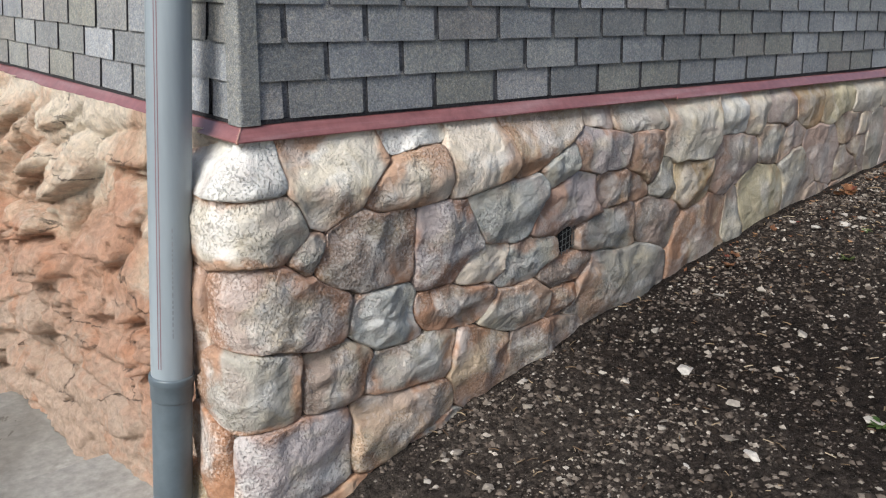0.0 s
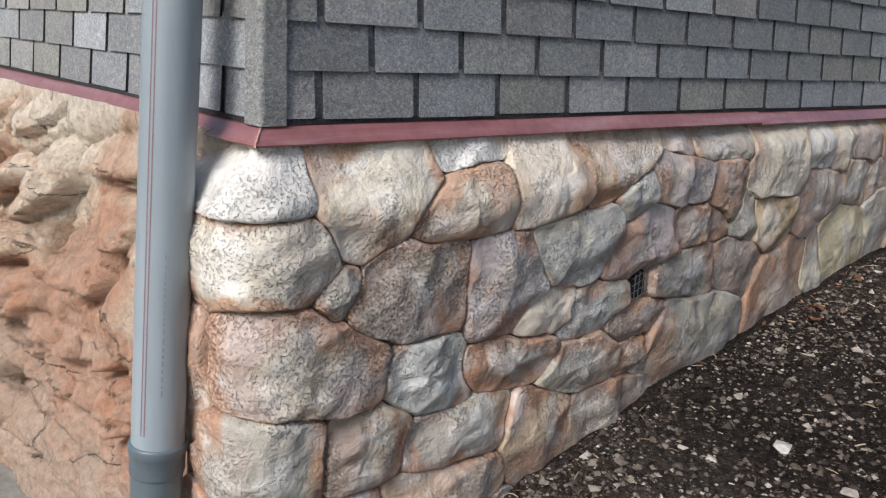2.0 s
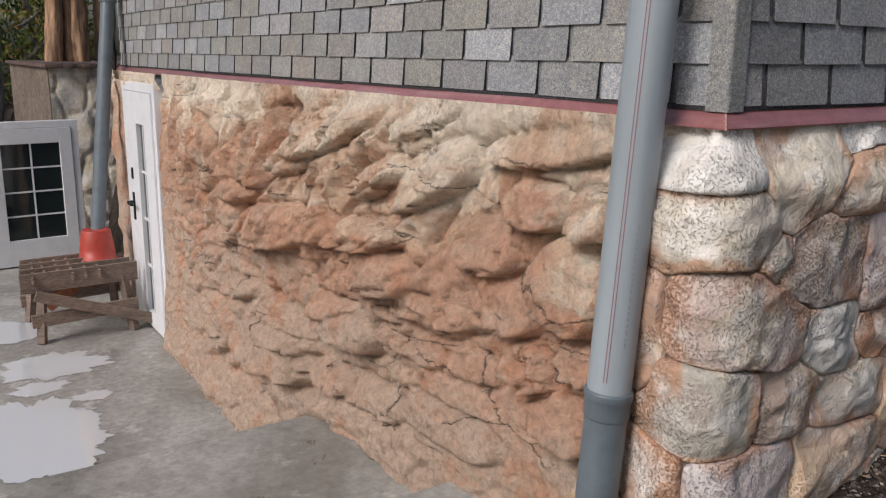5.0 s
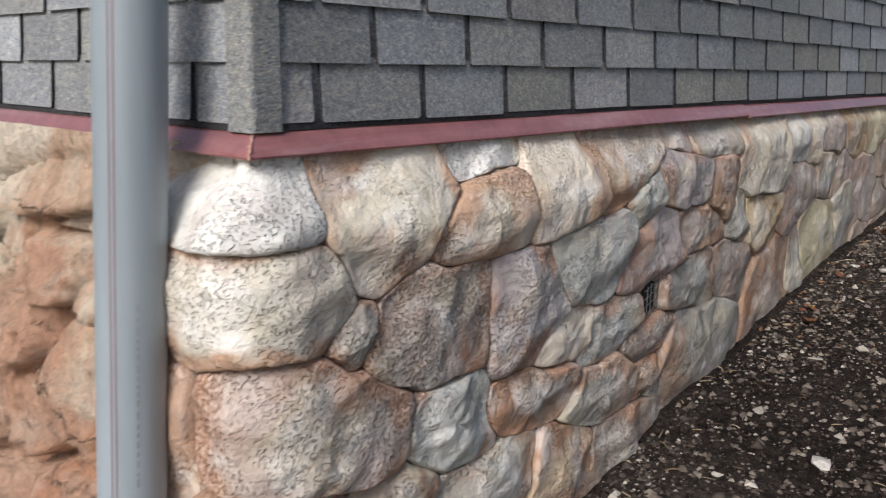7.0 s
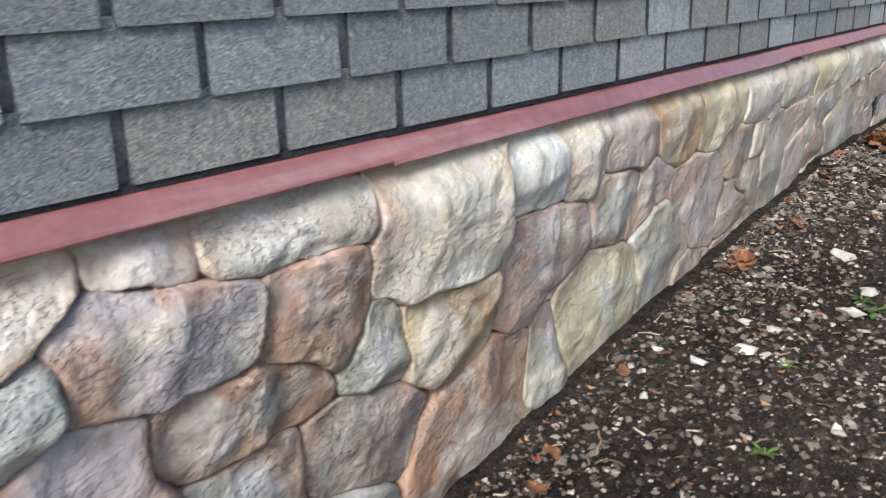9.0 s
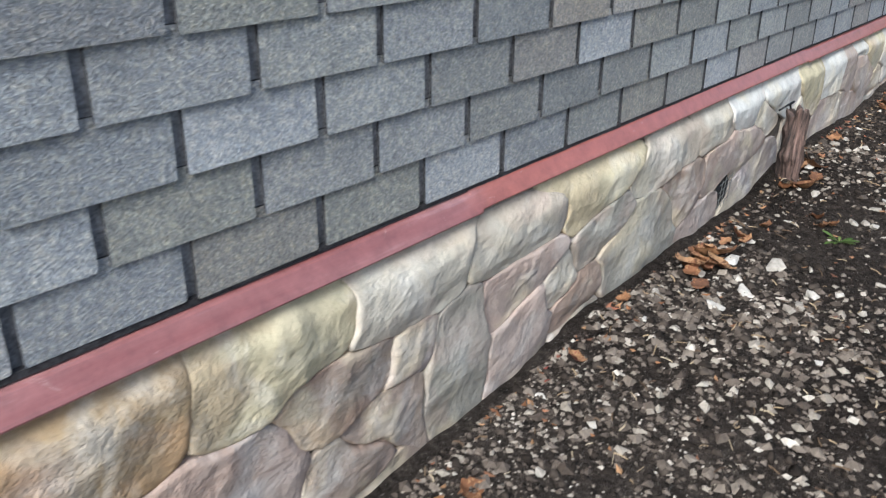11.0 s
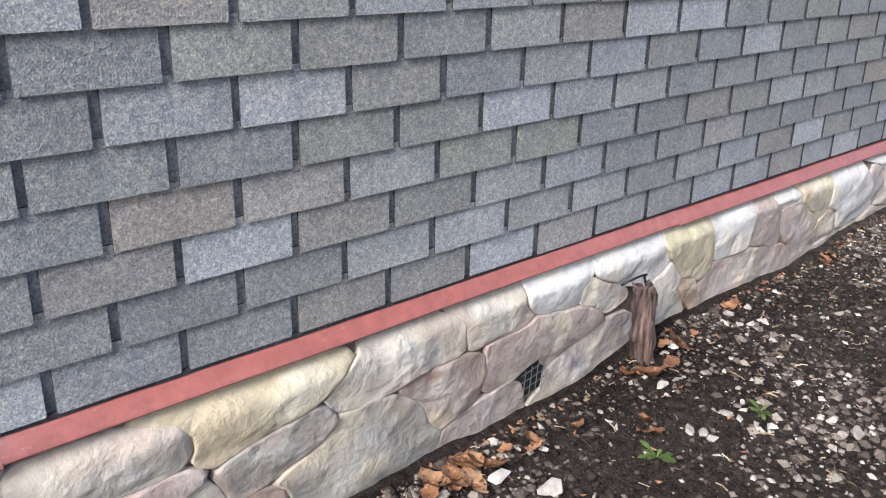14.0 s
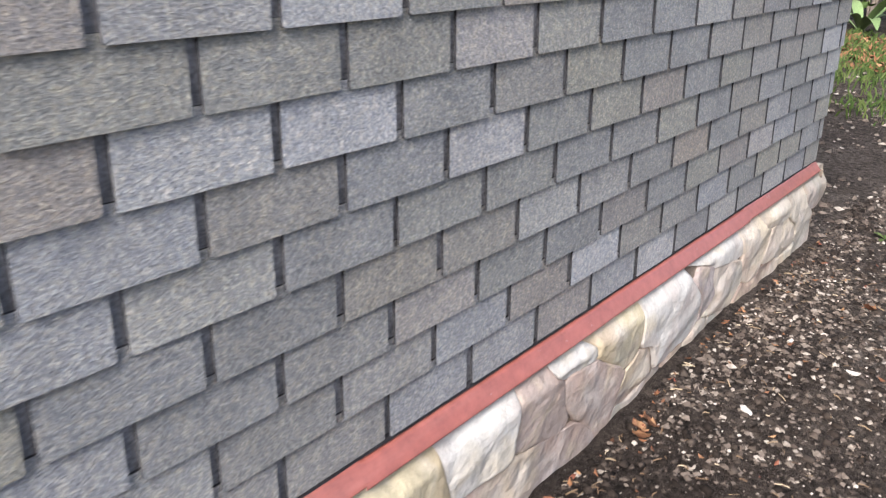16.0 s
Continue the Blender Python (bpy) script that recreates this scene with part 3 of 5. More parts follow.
def mitre_seam():
    """The rough, sealed fold where the two trims meet at the corner."""
    rng = random.Random(12)
    verts, faces = [], []
    line = [(0.006, -0.1050), (0.0125, -0.1068), (0.0200, -0.1158), (0.0275, -0.1246), (0.0345, -0.1326), (0.0372, -0.1375), (0.0368, -0.1412)]
    for k in range(25):
        t = k / 24 * (len(line) - 1)
        i = min(int(t), len(line) - 2)
        d, z = (line[i][j] + (line[i + 1][j] - line[i][j]) * (t - i) for j in (0, 1))
        r, side = rng.uniform(0.0012, 0.0034), rng.uniform(-0.0012, 0.0012)
        c = Vector((XC - d + side, -d - side, z))
        verts += [c + Vector((r, -r, 0)), c + Vector((-0.0011, -0.0011, 0.0013)), c + Vector((-r, r, 0)), c + Vector((0.002, 0.002, -0.002))]
    for k in range(24):
        faces += [(4 * k + a, 4 * k + (a + 1) % 4, 4 * k + 4 + (a + 1) % 4, 4 * k + 4 + a) for a in range(4)]
    faces += [(3, 2, 1, 0), (96, 97, 98, 99)]
    ob = new("trim_seam", mesh_of("trim_seam", verts, faces, SEAM))
    return tagged(ob, "crumbling pinkish sealant along the corner of red trim", "trim", kind="structure")


mitre_seam()


def shadow_strip(length, m):
    """A dark strip, with a ragged edge, that paints the shadow between the lowest tabs and the metal trim."""
    n = int(length / 0.02)
    verts = []
    for k in range(n + 1):
        x = length * k / n
        d = -0.0078 + 0.0022 * noise.noise(Vector((x * 9, length, 2))) + 0.0012 * noise.noise(Vector((x * 31, length, 5)))
        verts += [(x, 0.0, -0.092), (x, d, -0.093), (x, d - 0.0004, -0.1035), (x, 0.0, -0.102)]
    faces = [(4 * k + a, 4 * k + 4 + a, 4 * k + 4 + (a + 1) % 4, 4 * k + (a + 1) % 4) for k in range(n) for a in range(4)] + [(3, 2, 1, 0), (4 * n, 4 * n + 1, 4 * n + 2, 4 * n + 3)]
    ob = new("starter_strip", mesh_of("starter_strip", verts, faces, SHADE_STRIP, flat=True))
    ob.matrix_basis = m
    return tagged(ob, "dark ragged strip painting the shadow above metal trim", "trim", "starter strips", "structure")


shadow_strip(X_END - XC - 0.02, pose(XC + 0.01, 0, 0))
shadow_strip(Y_END - 0.02, TURN_W @ pose(-Y_END, 0, 0))


def roof_deck():
    """Closes the house above the view."""
    ob = new("roof", from_bm("roof", boxes(((XC + 0.004, 0.004, Z_TOP + 0.03), (X_END - 0.004, Y_END - 0.004, Z_TOP + 0.12))), FELT))
    return tagged(ob, "flat dark felt roof deck of the house", "roof", kind="structure")


roof_deck()


def corner_strip():
    """Folded strips of shingle that cover the outer corner, overlapping upwards."""
    top = empty("corner_strip", (XC, 0, -0.1), "folded grey shingle strips covering the house corner", "corner trim")
    z = -0.104
    rng = random.Random(3)
    while z < Z_TOP:
        h = 0.42
        y, e = 0.043, rng.uniform(-0.003, 0.003)
        t0, t1 = 0.017, 0.012

        def ring(t, zz):
            r = 0.012
            arc = [(-t + r - r * math.cos(w), -t + r - r * math.sin(w)) for w in [k * math.pi / 8 for k in range(5)]]
            return [(-t, y + e, zz)] + [(a, b, zz) for a, b in arc] + [(y + e, -t, zz), (y + e, -0.002, zz), (-0.002, -0.002, zz), (-0.002, y + e, zz)]

        lo, hi = ring(t0, z), ring(t1, z + h + 0.02)
        n = len(lo)
        faces = [(k, (k + 1) % n, n + (k + 1) % n, n + k) for k in range(n)] + [tuple(range(n - 1, -1, -1)), tuple(n + k for k in range(n))]
        part("strip", mesh_of("strip", lo + hi, faces, SHINGLE, flat=True), top, m=pose(0, 0, 0.1))
        z += h
    return top


corner_strip()


# ---------------------------------------------------------------- stone plinth
def inset(u, z):
    """How far the plinth's face lies behind its widest line: under the trim, and farther along the wall."""
    far = smooth(1.2, 2.4, u)
    return (0.050 - 0.026 * far) * smooth(-0.29 + 0.085 * far, -0.15, z) + 0.030 * smooth(0.7, 2.0, u) - 0.02 * smooth(-0.6, -1.2, z) * smooth(1.5, 0.3, u) + 0.034 * smooth(0.02, -0.09, u) * smooth(-0.215, -0.150, z)


def wrap(u, z, h):
    """The plinth unrolled round the house corner: u along it (negative on the short wall), h out of its face."""
    h -= inset(u, z)
    half = math.pi * RC / 4
    if u > half:
        return Vector((XS + RC + u - half, YS - h, z))
    if u < -half:
        return Vector((XS - h, YS + RC - u - half, z))
    w = (u / half + 1) * math.pi / 4
    return Vector((XS + RC - (RC + h) * math.cos(w), YS + RC - (RC + h) * math.sin(w), z))


TINT = {"m": (0.66, 0.60, 0.50), "w": (0.78, 0.76, 0.71), "c": (0.72, 0.63, 0.52), "y": (0.67, 0.59, 0.40), "t": (0.52, 0.385, 0.275), "p": (0.52, 0.425, 0.375),
        "k": (0.39, 0.305, 0.25), "g": (0.44, 0.41, 0.35), "l": (0.45, 0.395, 0.385), "b": (0.47, 0.47, 0.435), "r": (0.47, 0.30, 0.205), "o": (0.52, 0.375, 0.215)}
LAID = []


def lay(kind, u, z, a, b, lean, wider=0.0, taller=0.0):
    """One stone: its tint, its middle, half its width and height, its lean (degrees), how much it widens upwards and grows taller along."""
    LAID.append((kind, u, z, a, b, radians(lean), wider, taller))


lay('o', -0.05, -1.25, 0.2, 0.1, 0)
lay('r', -0.19, -0.60, 0.075, 0.12, 0)
lay('k', 0.3, -1.27, 0.2, 0.1, 0)
lay('r', -0.086, -1.024, 0.070, 0.114, 10, 0.24, 0.10)
lay('w', 0.0, -0.212, 0.158, 0.070, 2, 0.0, 0.0)
lay('m', 0.018, -0.366, 0.182, 0.086, 2, -0.05, -0.12)
lay('g', 0.045, -0.800, 0.135, 0.112, -3, 0.05, -0.05)
lay('p', 0.125, -0.595, 0.207, 0.103, -15, 0.01, -0.18)
lay('l', 0.138, -1.034, 0.170, 0.122, -2, 0.12, -0.00)
lay('g', 0.210, -0.436, 0.056, 0.039, 46, -0.06, -0.20)
lay('k', 0.269, -0.809, 0.111, 0.090, 2, 0.05, -0.02)
lay('m', 0.324, -0.238, 0.163, 0.093, 15, 0.07, -0.58)
lay('k', 0.409, -0.474, 0.100, 0.163, -91, 0.14, 0.02)
lay('b', 0.447, -0.672, 0.078, 0.114, 88, -0.07, 0.06)
lay('t', 0.522, -1.015, 0.183, 0.089, 0, 0.04, -0.29)
lay('g', 0.550, -0.859, 0.154, 0.059, -3, -0.06, 0.00)
lay('c', 0.561, -0.289, 0.136, 0.073, 11, -0.08, 0.25)
lay('w', 0.595, -0.177, 0.028, 0.112, -87, -0.17, 0.01)
lay('l', 0.694, -0.487, 0.109, 0.132, -81, -0.18, 0.10)
lay('k', 0.736, -0.702, 0.166, 0.049, -8, 0.13, -0.00)
lay('c', 0.848, -0.248, 0.136, 0.091, -0, -0.11, -0.25)
lay('r', 0.853, -0.937, 0.122, 0.104, 18, -0.05, -0.12)
lay('c', 0.868, -0.595, 0.098, 0.055, -1, -0.12, -0.02)
lay('b', 0.952, -0.443, 0.145, 0.088, 3, 0.34, 0.07)
lay('g', 1.021, -0.773, 0.139, 0.066, -2, 0.03, -0.24)
lay('b', 1.064, -0.620, 0.141, 0.056, 7, -0.08, -0.26)
lay('t', 1.176, -0.215, 0.194, 0.062, 11, 0.00, -0.59)
lay('k', 1.188, -0.942, 0.058, 0.204, -85, -0.27, -0.01)
lay('b', 1.222, -0.323, 0.089, 0.045, 25, 0.06, -0.09)
lay('v', 1.257, -0.585, 0.037, 0.036, 5, -0.19, 0.12)
lay('l', 1.265, -0.456, 0.147, 0.080, 12, -0.06, 0.09)
lay('r', 1.267, -0.799, 0.071, 0.042, 0, 0.04, -0.00)
lay('k', 1.274, -0.693, 0.118, 0.049, 0, 0.00, -0.01)
lay('p', 1.445, -0.185, 0.031, 0.079, 85, -0.10, 0.01)
lay('l', 1.449, -0.297, 0.068, 0.141, 84, 0.23, 0.07)
lay('g', 1.498, -0.596, 0.175, 0.069, -3, -0.10, 0.34)
lay('k', 1.561, -0.440, 0.054, 0.161, 86, 0.11, -0.11)
lay('g', 1.606, -0.800, 0.272, 0.119, -0, -0.05, -0.23)
lay('m', 1.696, -0.201, 0.175, 0.042, -2, 0.02, 0.14)
lay('r', 1.710, -0.339, 0.100, 0.088, -11, 0.02, 0.22)
lay('k', 1.816, -0.615, 0.085, 0.150, 77, -0.15, -0.06)
lay('g', 1.836, -0.459, 0.076, 0.064, 13, -0.02, 0.52)
lay('m', 2.013, -0.285, 0.112, 0.165, 84, 0.00, 0.13)
lay('o', 2.037, -0.484, 0.124, 0.093, -2, 0.04, -0.02)
lay('r', 2.130, -0.742, 0.208, 0.153, 10, -0.08, 0.03)
lay('w', 2.311, -0.239, 0.105, 0.063, 1, -0.06, 0.07)
lay('p', 2.382, -0.432, 0.170, 0.093, 9, -0.02, -0.36)
lay('g', 2.402, -0.740, 0.109, 0.074, -43, 0.32, -0.58)
lay('c', 2.510, -0.242, 0.080, 0.091, -94, 0.12, -0.22)
lay('y', 2.628, -0.623, 0.166, 0.119, -2, 0.18, -0.08)
lay('g', 2.645, -0.388, 0.102, 0.075, -4, 0.01, 0.12)
lay('p', 2.766, -0.220, 0.074, 0.122, 75, 0.26, -0.14)
lay('p', 2.840, -0.400, 0.061, 0.106, -57, 0.26, 0.10)
lay('g', 2.912, -0.542, 0.100, 0.155, 44, -0.28, -0.03)
lay('o', 2.992, -0.234, 0.123, 0.082, -0, 0.27, -0.07)
lay('p', 3.153, -0.456, 0.079, 0.164, 71, -0.49, -0.03)
lay('y', 3.340, -0.237, 0.066, 0.145, -88, -0.27, -0.13)
lay('k', 3.467, -0.365, 0.056, 0.118, -85, -0.19, -0.03)
lay('k', 3.584, -0.502, 0.100, 0.059, -8, -0.20, 0.44)
lay('m', 3.642, -0.245, 0.156, 0.060, -0, 0.04, -0.02)
lay('p', 3.644, -0.372, 0.063, 0.053, 2, 0.01, 0.01)
lay('g', 3.798, -0.460, 0.141, 0.095, -90, 0.07, 0.30)
lay('m', 3.989, -0.239, 0.176, 0.048, 2, 0.02, -0.08)
lay('p', 4.017, -0.556, 0.113, 0.097, 6, 0.08, 0.01)
lay('p', 4.022, -0.354, 0.143, 0.045, 13, 0.00, -0.49)
lay('m', 4.182, -0.425, 0.058, 0.051, 11, -0.25, 0.10)
lay('k', 4.290, -0.499, 0.102, 0.049, 15, -0.13, -0.21)
lay('y', 4.367, -0.222, 0.173, 0.050, 5, 0.09, -0.38)
lay('g', 4.383, -0.344, 0.114, 0.049, 11, -0.05, -0.05)
lay('g', 4.627, -0.453, 0.194, 0.102, -9, -0.18, 0.10)
lay('m', 4.745, -0.242, 0.053, 0.199, -87, -0.02, -0.03)
lay('k', 4.892, -0.384, 0.082, 0.109, 98, 0.30, 0.27)
lay('p', 5.002, -0.527, 0.057, 0.126, -85, 0.31, 0.10)
lay('m', 5.039, -0.215, 0.131, 0.071, -2, -0.03, 0.09)
lay('v', 5.194, -0.444, 0.049, 0.038, -17, -0.43, 0.75)
lay('w', 5.263, -0.200, 0.142, 0.065, -7, -0.05, 0.20)
lay('p', 5.270, -0.347, 0.248, 0.067, 3, 0.04, -0.34)
lay('l', 5.409, -0.488, 0.168, 0.073, 13, -0.16, 0.34)
lay('m', 5.462, -0.283, 0.045, 0.104, 62, -0.01, 0.15)
lay('w', 5.630, -0.198, 0.160, 0.064, -6, -0.10, 0.22)
lay('m', 5.818, -0.391, 0.095, 0.074, -76, 0.15, 0.18)
lay('y', 5.929, -0.210, 0.150, 0.083, -14, -0.35, 0.63)
lay('t', 5.975, -0.396, 0.079, 0.036, -29, -0.74, 0.47)
lay('w', 6.215, -0.240, 0.093, 0.126, 89, 0.16, 0.18)
lay('p', 6.358, -0.438, 0.082, 0.302, 84, 0.11, -0.03)
lay('p', 6.418, -0.237, 0.094, 0.111, 16, -0.37, 0.44)
lay('w', 6.588, -0.186, 0.105, 0.032, -12, 0.20, -0.36)
lay('p', 6.705, -0.339, 0.161, 0.068, -29, -0.02, 0.29)
lay('y', 6.805, -0.190, 0.159, 0.069, -23, -0.02, 0.50)
lay('k', 6.968, -0.391, 0.101, 0.057, 19, 0.08, -0.04)
lay('w', 7.187, -0.291, 0.221, 0.110, -15, 0.39, -0.39)
lay('l', 7.455, -0.316, 0.084, 0.059, -18, 0.73, -0.58)
lay('w', 7.489, -0.176, 0.209, 0.029, -8, -0.11, 0.53)
lay('m', 7.596, -0.342, 0.124, 0.072, -7, -0.10, 0.10)
lay('c', 7.863, -0.244, 0.139, 0.073, -37, 0.14, 0.36)
lay('m', 8.113, -0.183, 0.141, 0.048, 0, -0.06, 0.20)
lay('c', 8.225, -0.330, 0.158, 0.062, -8, 0.00, -0.06)
lay('m', 8.426, -0.293, 0.207, 0.071, -49, -0.22, -0.13)


def reach(p, s):
    """Distance of points from a stone's middle, in its own half sizes; about 1 at its edge."""
    _, u, z, a, b, w, wider, taller = s
    du, dz = p[..., 0] - u, p[..., 1] - z
    c, d = math.cos(w), math.sin(w)
    l, t = (c * du + d * dz) / a, (-d * du + c * dz) / b
    return (np.abs(l / np.clip(1 + wider * t, 0.25, 2)) ** 4 + np.abs(t / np.clip(1 + taller * l, 0.25, 2)) ** 4) ** 0.25


def fill_gaps():
    """Small plain stones wherever the laid ones leave a wide gap."""
    rng = random.Random(4)
    us, zs = np.arange(-0.05, X_END - XS - 0.1, 0.03), np.arange(-1.35, Z_TRIM - 0.03, 0.03)
    p = np.stack(np.meshgrid(us, zs), -1)
    floor = np.array([[ground_z(u + XS, -0.1) - 0.06 for u in us]])
    far = np.min([reach(p, s) for s in LAID], 0)
    far[p[..., 1] < floor] = 0
    for _ in range(60):
        k = np.unravel_index(far.argmax(), far.shape)
        if far[k] < 1.85:
            break
        u, z = p[k]
        s = (rng.choice("gkgpk"), float(u), float(z), rng.uniform(0.09, 0.14), rng.uniform(0.055, 0.08), radians(rng.uniform(-12, 18)), 0.0, 0.0)
        LAID.append(s)
        far = np.minimum(far, reach(p, s))


fill_gaps()


def stone_mesh(i, rng, around=64):
    """One carved stone: its outline meets its neighbours at a narrow joint, its face is flat with worn shoulders and facets."""
    _, u, z, a, b, _, _, _ = me = LAID[i]
    near = [s for j, s in enumerate(LAID) if j != i and abs(s[1] - u) < a + s[3] + 0.35 and abs(s[2] - z) < b + s[4] + 0.35]
    ang = np.arange(around) * 2 * math.pi / around
    far = np.linspace(0.02, 1.0, 130)
    big = 1.9 * max(a, b)
    pts = np.stack([u + np.cos(ang)[:, None] * far * big, z + np.sin(ang)[:, None] * far * big], -1)
    own = reach(pts, me)
    other = np.min([reach(pts, s) for s in near], 0) if near else own * 0 + 9
    out = (own > other) | (own > 1.7) | (pts[..., 1] > Z_TRIM + 0.012)
    r = np.where(out.any(1), far[out.argmax(1)], 1.0) * big
    r = 0.12 * np.roll(r, 1) + 0.76 * r + 0.12 * np.roll(r, -1)
    r = np.array([max(0.012, v - 0.0010 - 0.0008 * smooth(2.0, 0.6, u) + 0.005 * noise.noise(Vector((u * 9 + 2.2 * math.cos(t), z * 9 + 2.2 * math.sin(t), i))) + 0.0022 * noise.noise(Vector((u + 7 * math.cos(t), z + 7 * math.sin(t), i)))) for v, t in zip(r, ang)])
    calm = 1 - 0.55 * smooth(1.4, 3.6, u)
    deep = min(0.029, 0.16 * min(a, b) + 0.013) * rng.uniform(0.8, 1.25) * calm
    tu, tz = rng.uniform(-0.12, 0.12), rng.uniform(-0.10, 0.08)
    planes = [(rng.uniform(0, 6.28), rng.uniform(0.2, 0.75), rng.uniform(0.45, 1.4)) for _ in range(5)]
    planes += [(-1.57 + rng.uniform(-0.6, 0.6), rng.uniform(0.45, 0.8), rng.uniform(0.8, 1.8)), (1.57 + rng.uniform(-0.5, 0.5), rng.uniform(0.4, 0.8), rng.uniform(0.3, 0.8))]
    rings = (0.16, 0.32, 0.47, 0.60, 0.71, 0.80, 0.87, 0.92, 0.955, 0.978, 0.991, 1.0, 1.0)
    worn = rng.uniform(0.009, 0.019)
    verts, rim = [wrap(u, z, deep)], [0.0]
    for k, s in enumerate(rings):
        for t, rad in zip(ang, r):
            pu, pz = u + math.cos(t) * rad * s, z + math.sin(t) * rad * s
            q = Vector((pu, pz, i * 3.7))
            face = 1 + tu * (pu - u) / a + tz * (pz - z) / b
            for w0, far0, steep in planes:
                face = min(face, 1 - steep * ((math.cos(w0) * (pu - u) / a + math.sin(w0) * (pz - z) / b) - far0))
            e = min(1.0, rad * (1 - s) / (worn * (0.75 + 0.5 * noise.noise(q * 6))))
            h = deep * (1 - (1 - e) ** 2.6) * max(0.25, face)
            h += calm * e * (0.011 * noise.noise(q * 7) - 0.010 * abs(noise.noise(q * 12)) + 0.006 * noise.noise(q * 21) + 0.004 * noise.noise(q * 47))
            h *= 0.25 + 0.75 * smooth(-0.145, -0.205, pz)
            if k == len(rings) - 1:
                h = -0.022
            verts.append(wrap(pu, pz, h))
            rim.append(s)
    n = around
    faces = [(0, 1 + (k + 1) % n, 1 + k)[::-1] for k in range(n)]
    for j in range(len(rings) - 1):
        faces += [(1 + j * n + k, 1 + j * n + (k + 1) % n, 1 + (j + 1) * n + (k + 1) % n, 1 + (j + 1) * n + k)[::-1] for k in range(n)]
    mesh = mesh_of("stone", verts, faces, STONE)
    mesh.attributes.new("rim", "FLOAT", "POINT").data.foreach_set("value", rim)
    return mesh


def plinth():
    us = [-0.22 + 0.03 * k for k in range(303)]
    us = [u for u in us if u < X_END - XS - RC * 0.2] + [X_END - XS - 0.018]
    zs = [Z_TRIM + 0.02 - 0.03 * k for k in range(44)]

    def at(u, z):
        q = Vector((u, z, 0))
        return wrap(u, z, -0.010 + 0.005 * noise.noise(q * 5) + 0.006 * noise.noise(q * 14))

    base = tagged(new("plinth", sheet("plinth", us, zs, at, MORTAR)), "low plinth of carved and painted stone-like render", "plinth", kind="structure")
    rng = random.Random(21)
    for i, s in enumerate(LAID):
        if s[0] == "v":
            continue
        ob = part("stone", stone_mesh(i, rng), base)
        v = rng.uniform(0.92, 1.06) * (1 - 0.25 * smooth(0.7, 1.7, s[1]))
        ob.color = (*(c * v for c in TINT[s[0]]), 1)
    return base


plinth()


def end_return():
    """The plinth turns the far corner and runs on along the end wall."""
    def at(u, z):
        q = Vector((u, z, 5))
        return (X_END + 0.025 + 0.012 * noise.noise(q * 6), -0.04 + u, z)
    ob = new("plinth_end", sheet("plinth_end", [0.04 * k for k in range(60)], [-0.14 - 0.04 * k for k in range(14)], at, MORTAR))
    return tagged(ob, "end face of the low stone-like plinth", "plinth", kind="structure")


end_return()


# ---------------------------------------------------------------- carved rock face
LUMPS = []


def lump(y, z, a, b, lean, out):
    """A carved bulge of the rock: its middle, half sizes, lean (degrees, rising towards the corner) and how far it stands out."""
    LUMPS.append((y, z, a, b, radians(lean), out))


lump(1.46, -0.43, 0.213, 0.068, 21, 0.070)
lump(1.13, -0.39, 0.269, 0.098, 24, 0.055)
lump(0.56, -0.24, 0.302, 0.055, 8, 0.030)
lump(0.57, -0.40, 0.137, 0.072, 0, 0.050)
lump(0.34, -0.39, 0.076, 0.074, 0, 0.045)
lump(0.77, -0.55, 0.158, 0.089, 0, 0.050)
lump(0.41, -0.60, 0.148, 0.134, -14, 0.050)
lump(0.67, -0.71, 0.151, 0.096, 0, 0.030)
lump(0.56, -0.87, 0.114, 0.073, 0, 0.050)
lump(0.36, -0.80, 0.082, 0.067, 0, 0.030)
lump(0.42, -0.99, 0.139, 0.090, -11, 0.045)
lump(1.72, -1.05, 0.278, 0.097, -4, 0.085)
lump(2.56, -1.23, 0.535, 0.118, -2, 0.055)
lump(2.52, -1.41, 0.475, 0.133, 4, 0.075)
lump(1.41, -0.76, 0.264, 0.094, 4, 0.060)
lump(1.60, -0.66, 0.421, 0.067, 9, 0.055)
lump(2.38, -0.77, 0.394, 0.114, 10, 0.065)
lump(3.13, -1.15, 0.469, 0.110, 2, 0.050)
lump(3.42, -0.53, 0.276, 0.214, 0, 0.030)
lump(2.60, -0.48, 0.404, 0.180, 24, 0.050)
lump(1.85, -0.27, 0.407, 0.096, 18, 0.040)
lump(1.10, -0.84, 0.307, 0.052, 3, 0.030)
lump(1.07, -0.99, 0.354, 0.066, 2, 0.020)
lump(3.39, -1.50, 0.342, 0.146, 0, 0.040)
lump(2.96, -1.84, 0.516, 0.165, 0, 0.045)
lump(2.14, -0.39, 0.242, 0.097, 20, 0.030)
lump(1.65, -1.32, 0.375, 0.076, 2, 0.025)
lump(0.99, -1.23, 0.297, 0.077, 2, 0.025)
lump(1.95, -1.32, 0.271, 0.077, -2, 0.030)
lump(1.18, -0.20, 0.239, 0.047, 20, 0.030)
lump(2.95, -0.80, 0.377, 0.160, 16, 0.045)



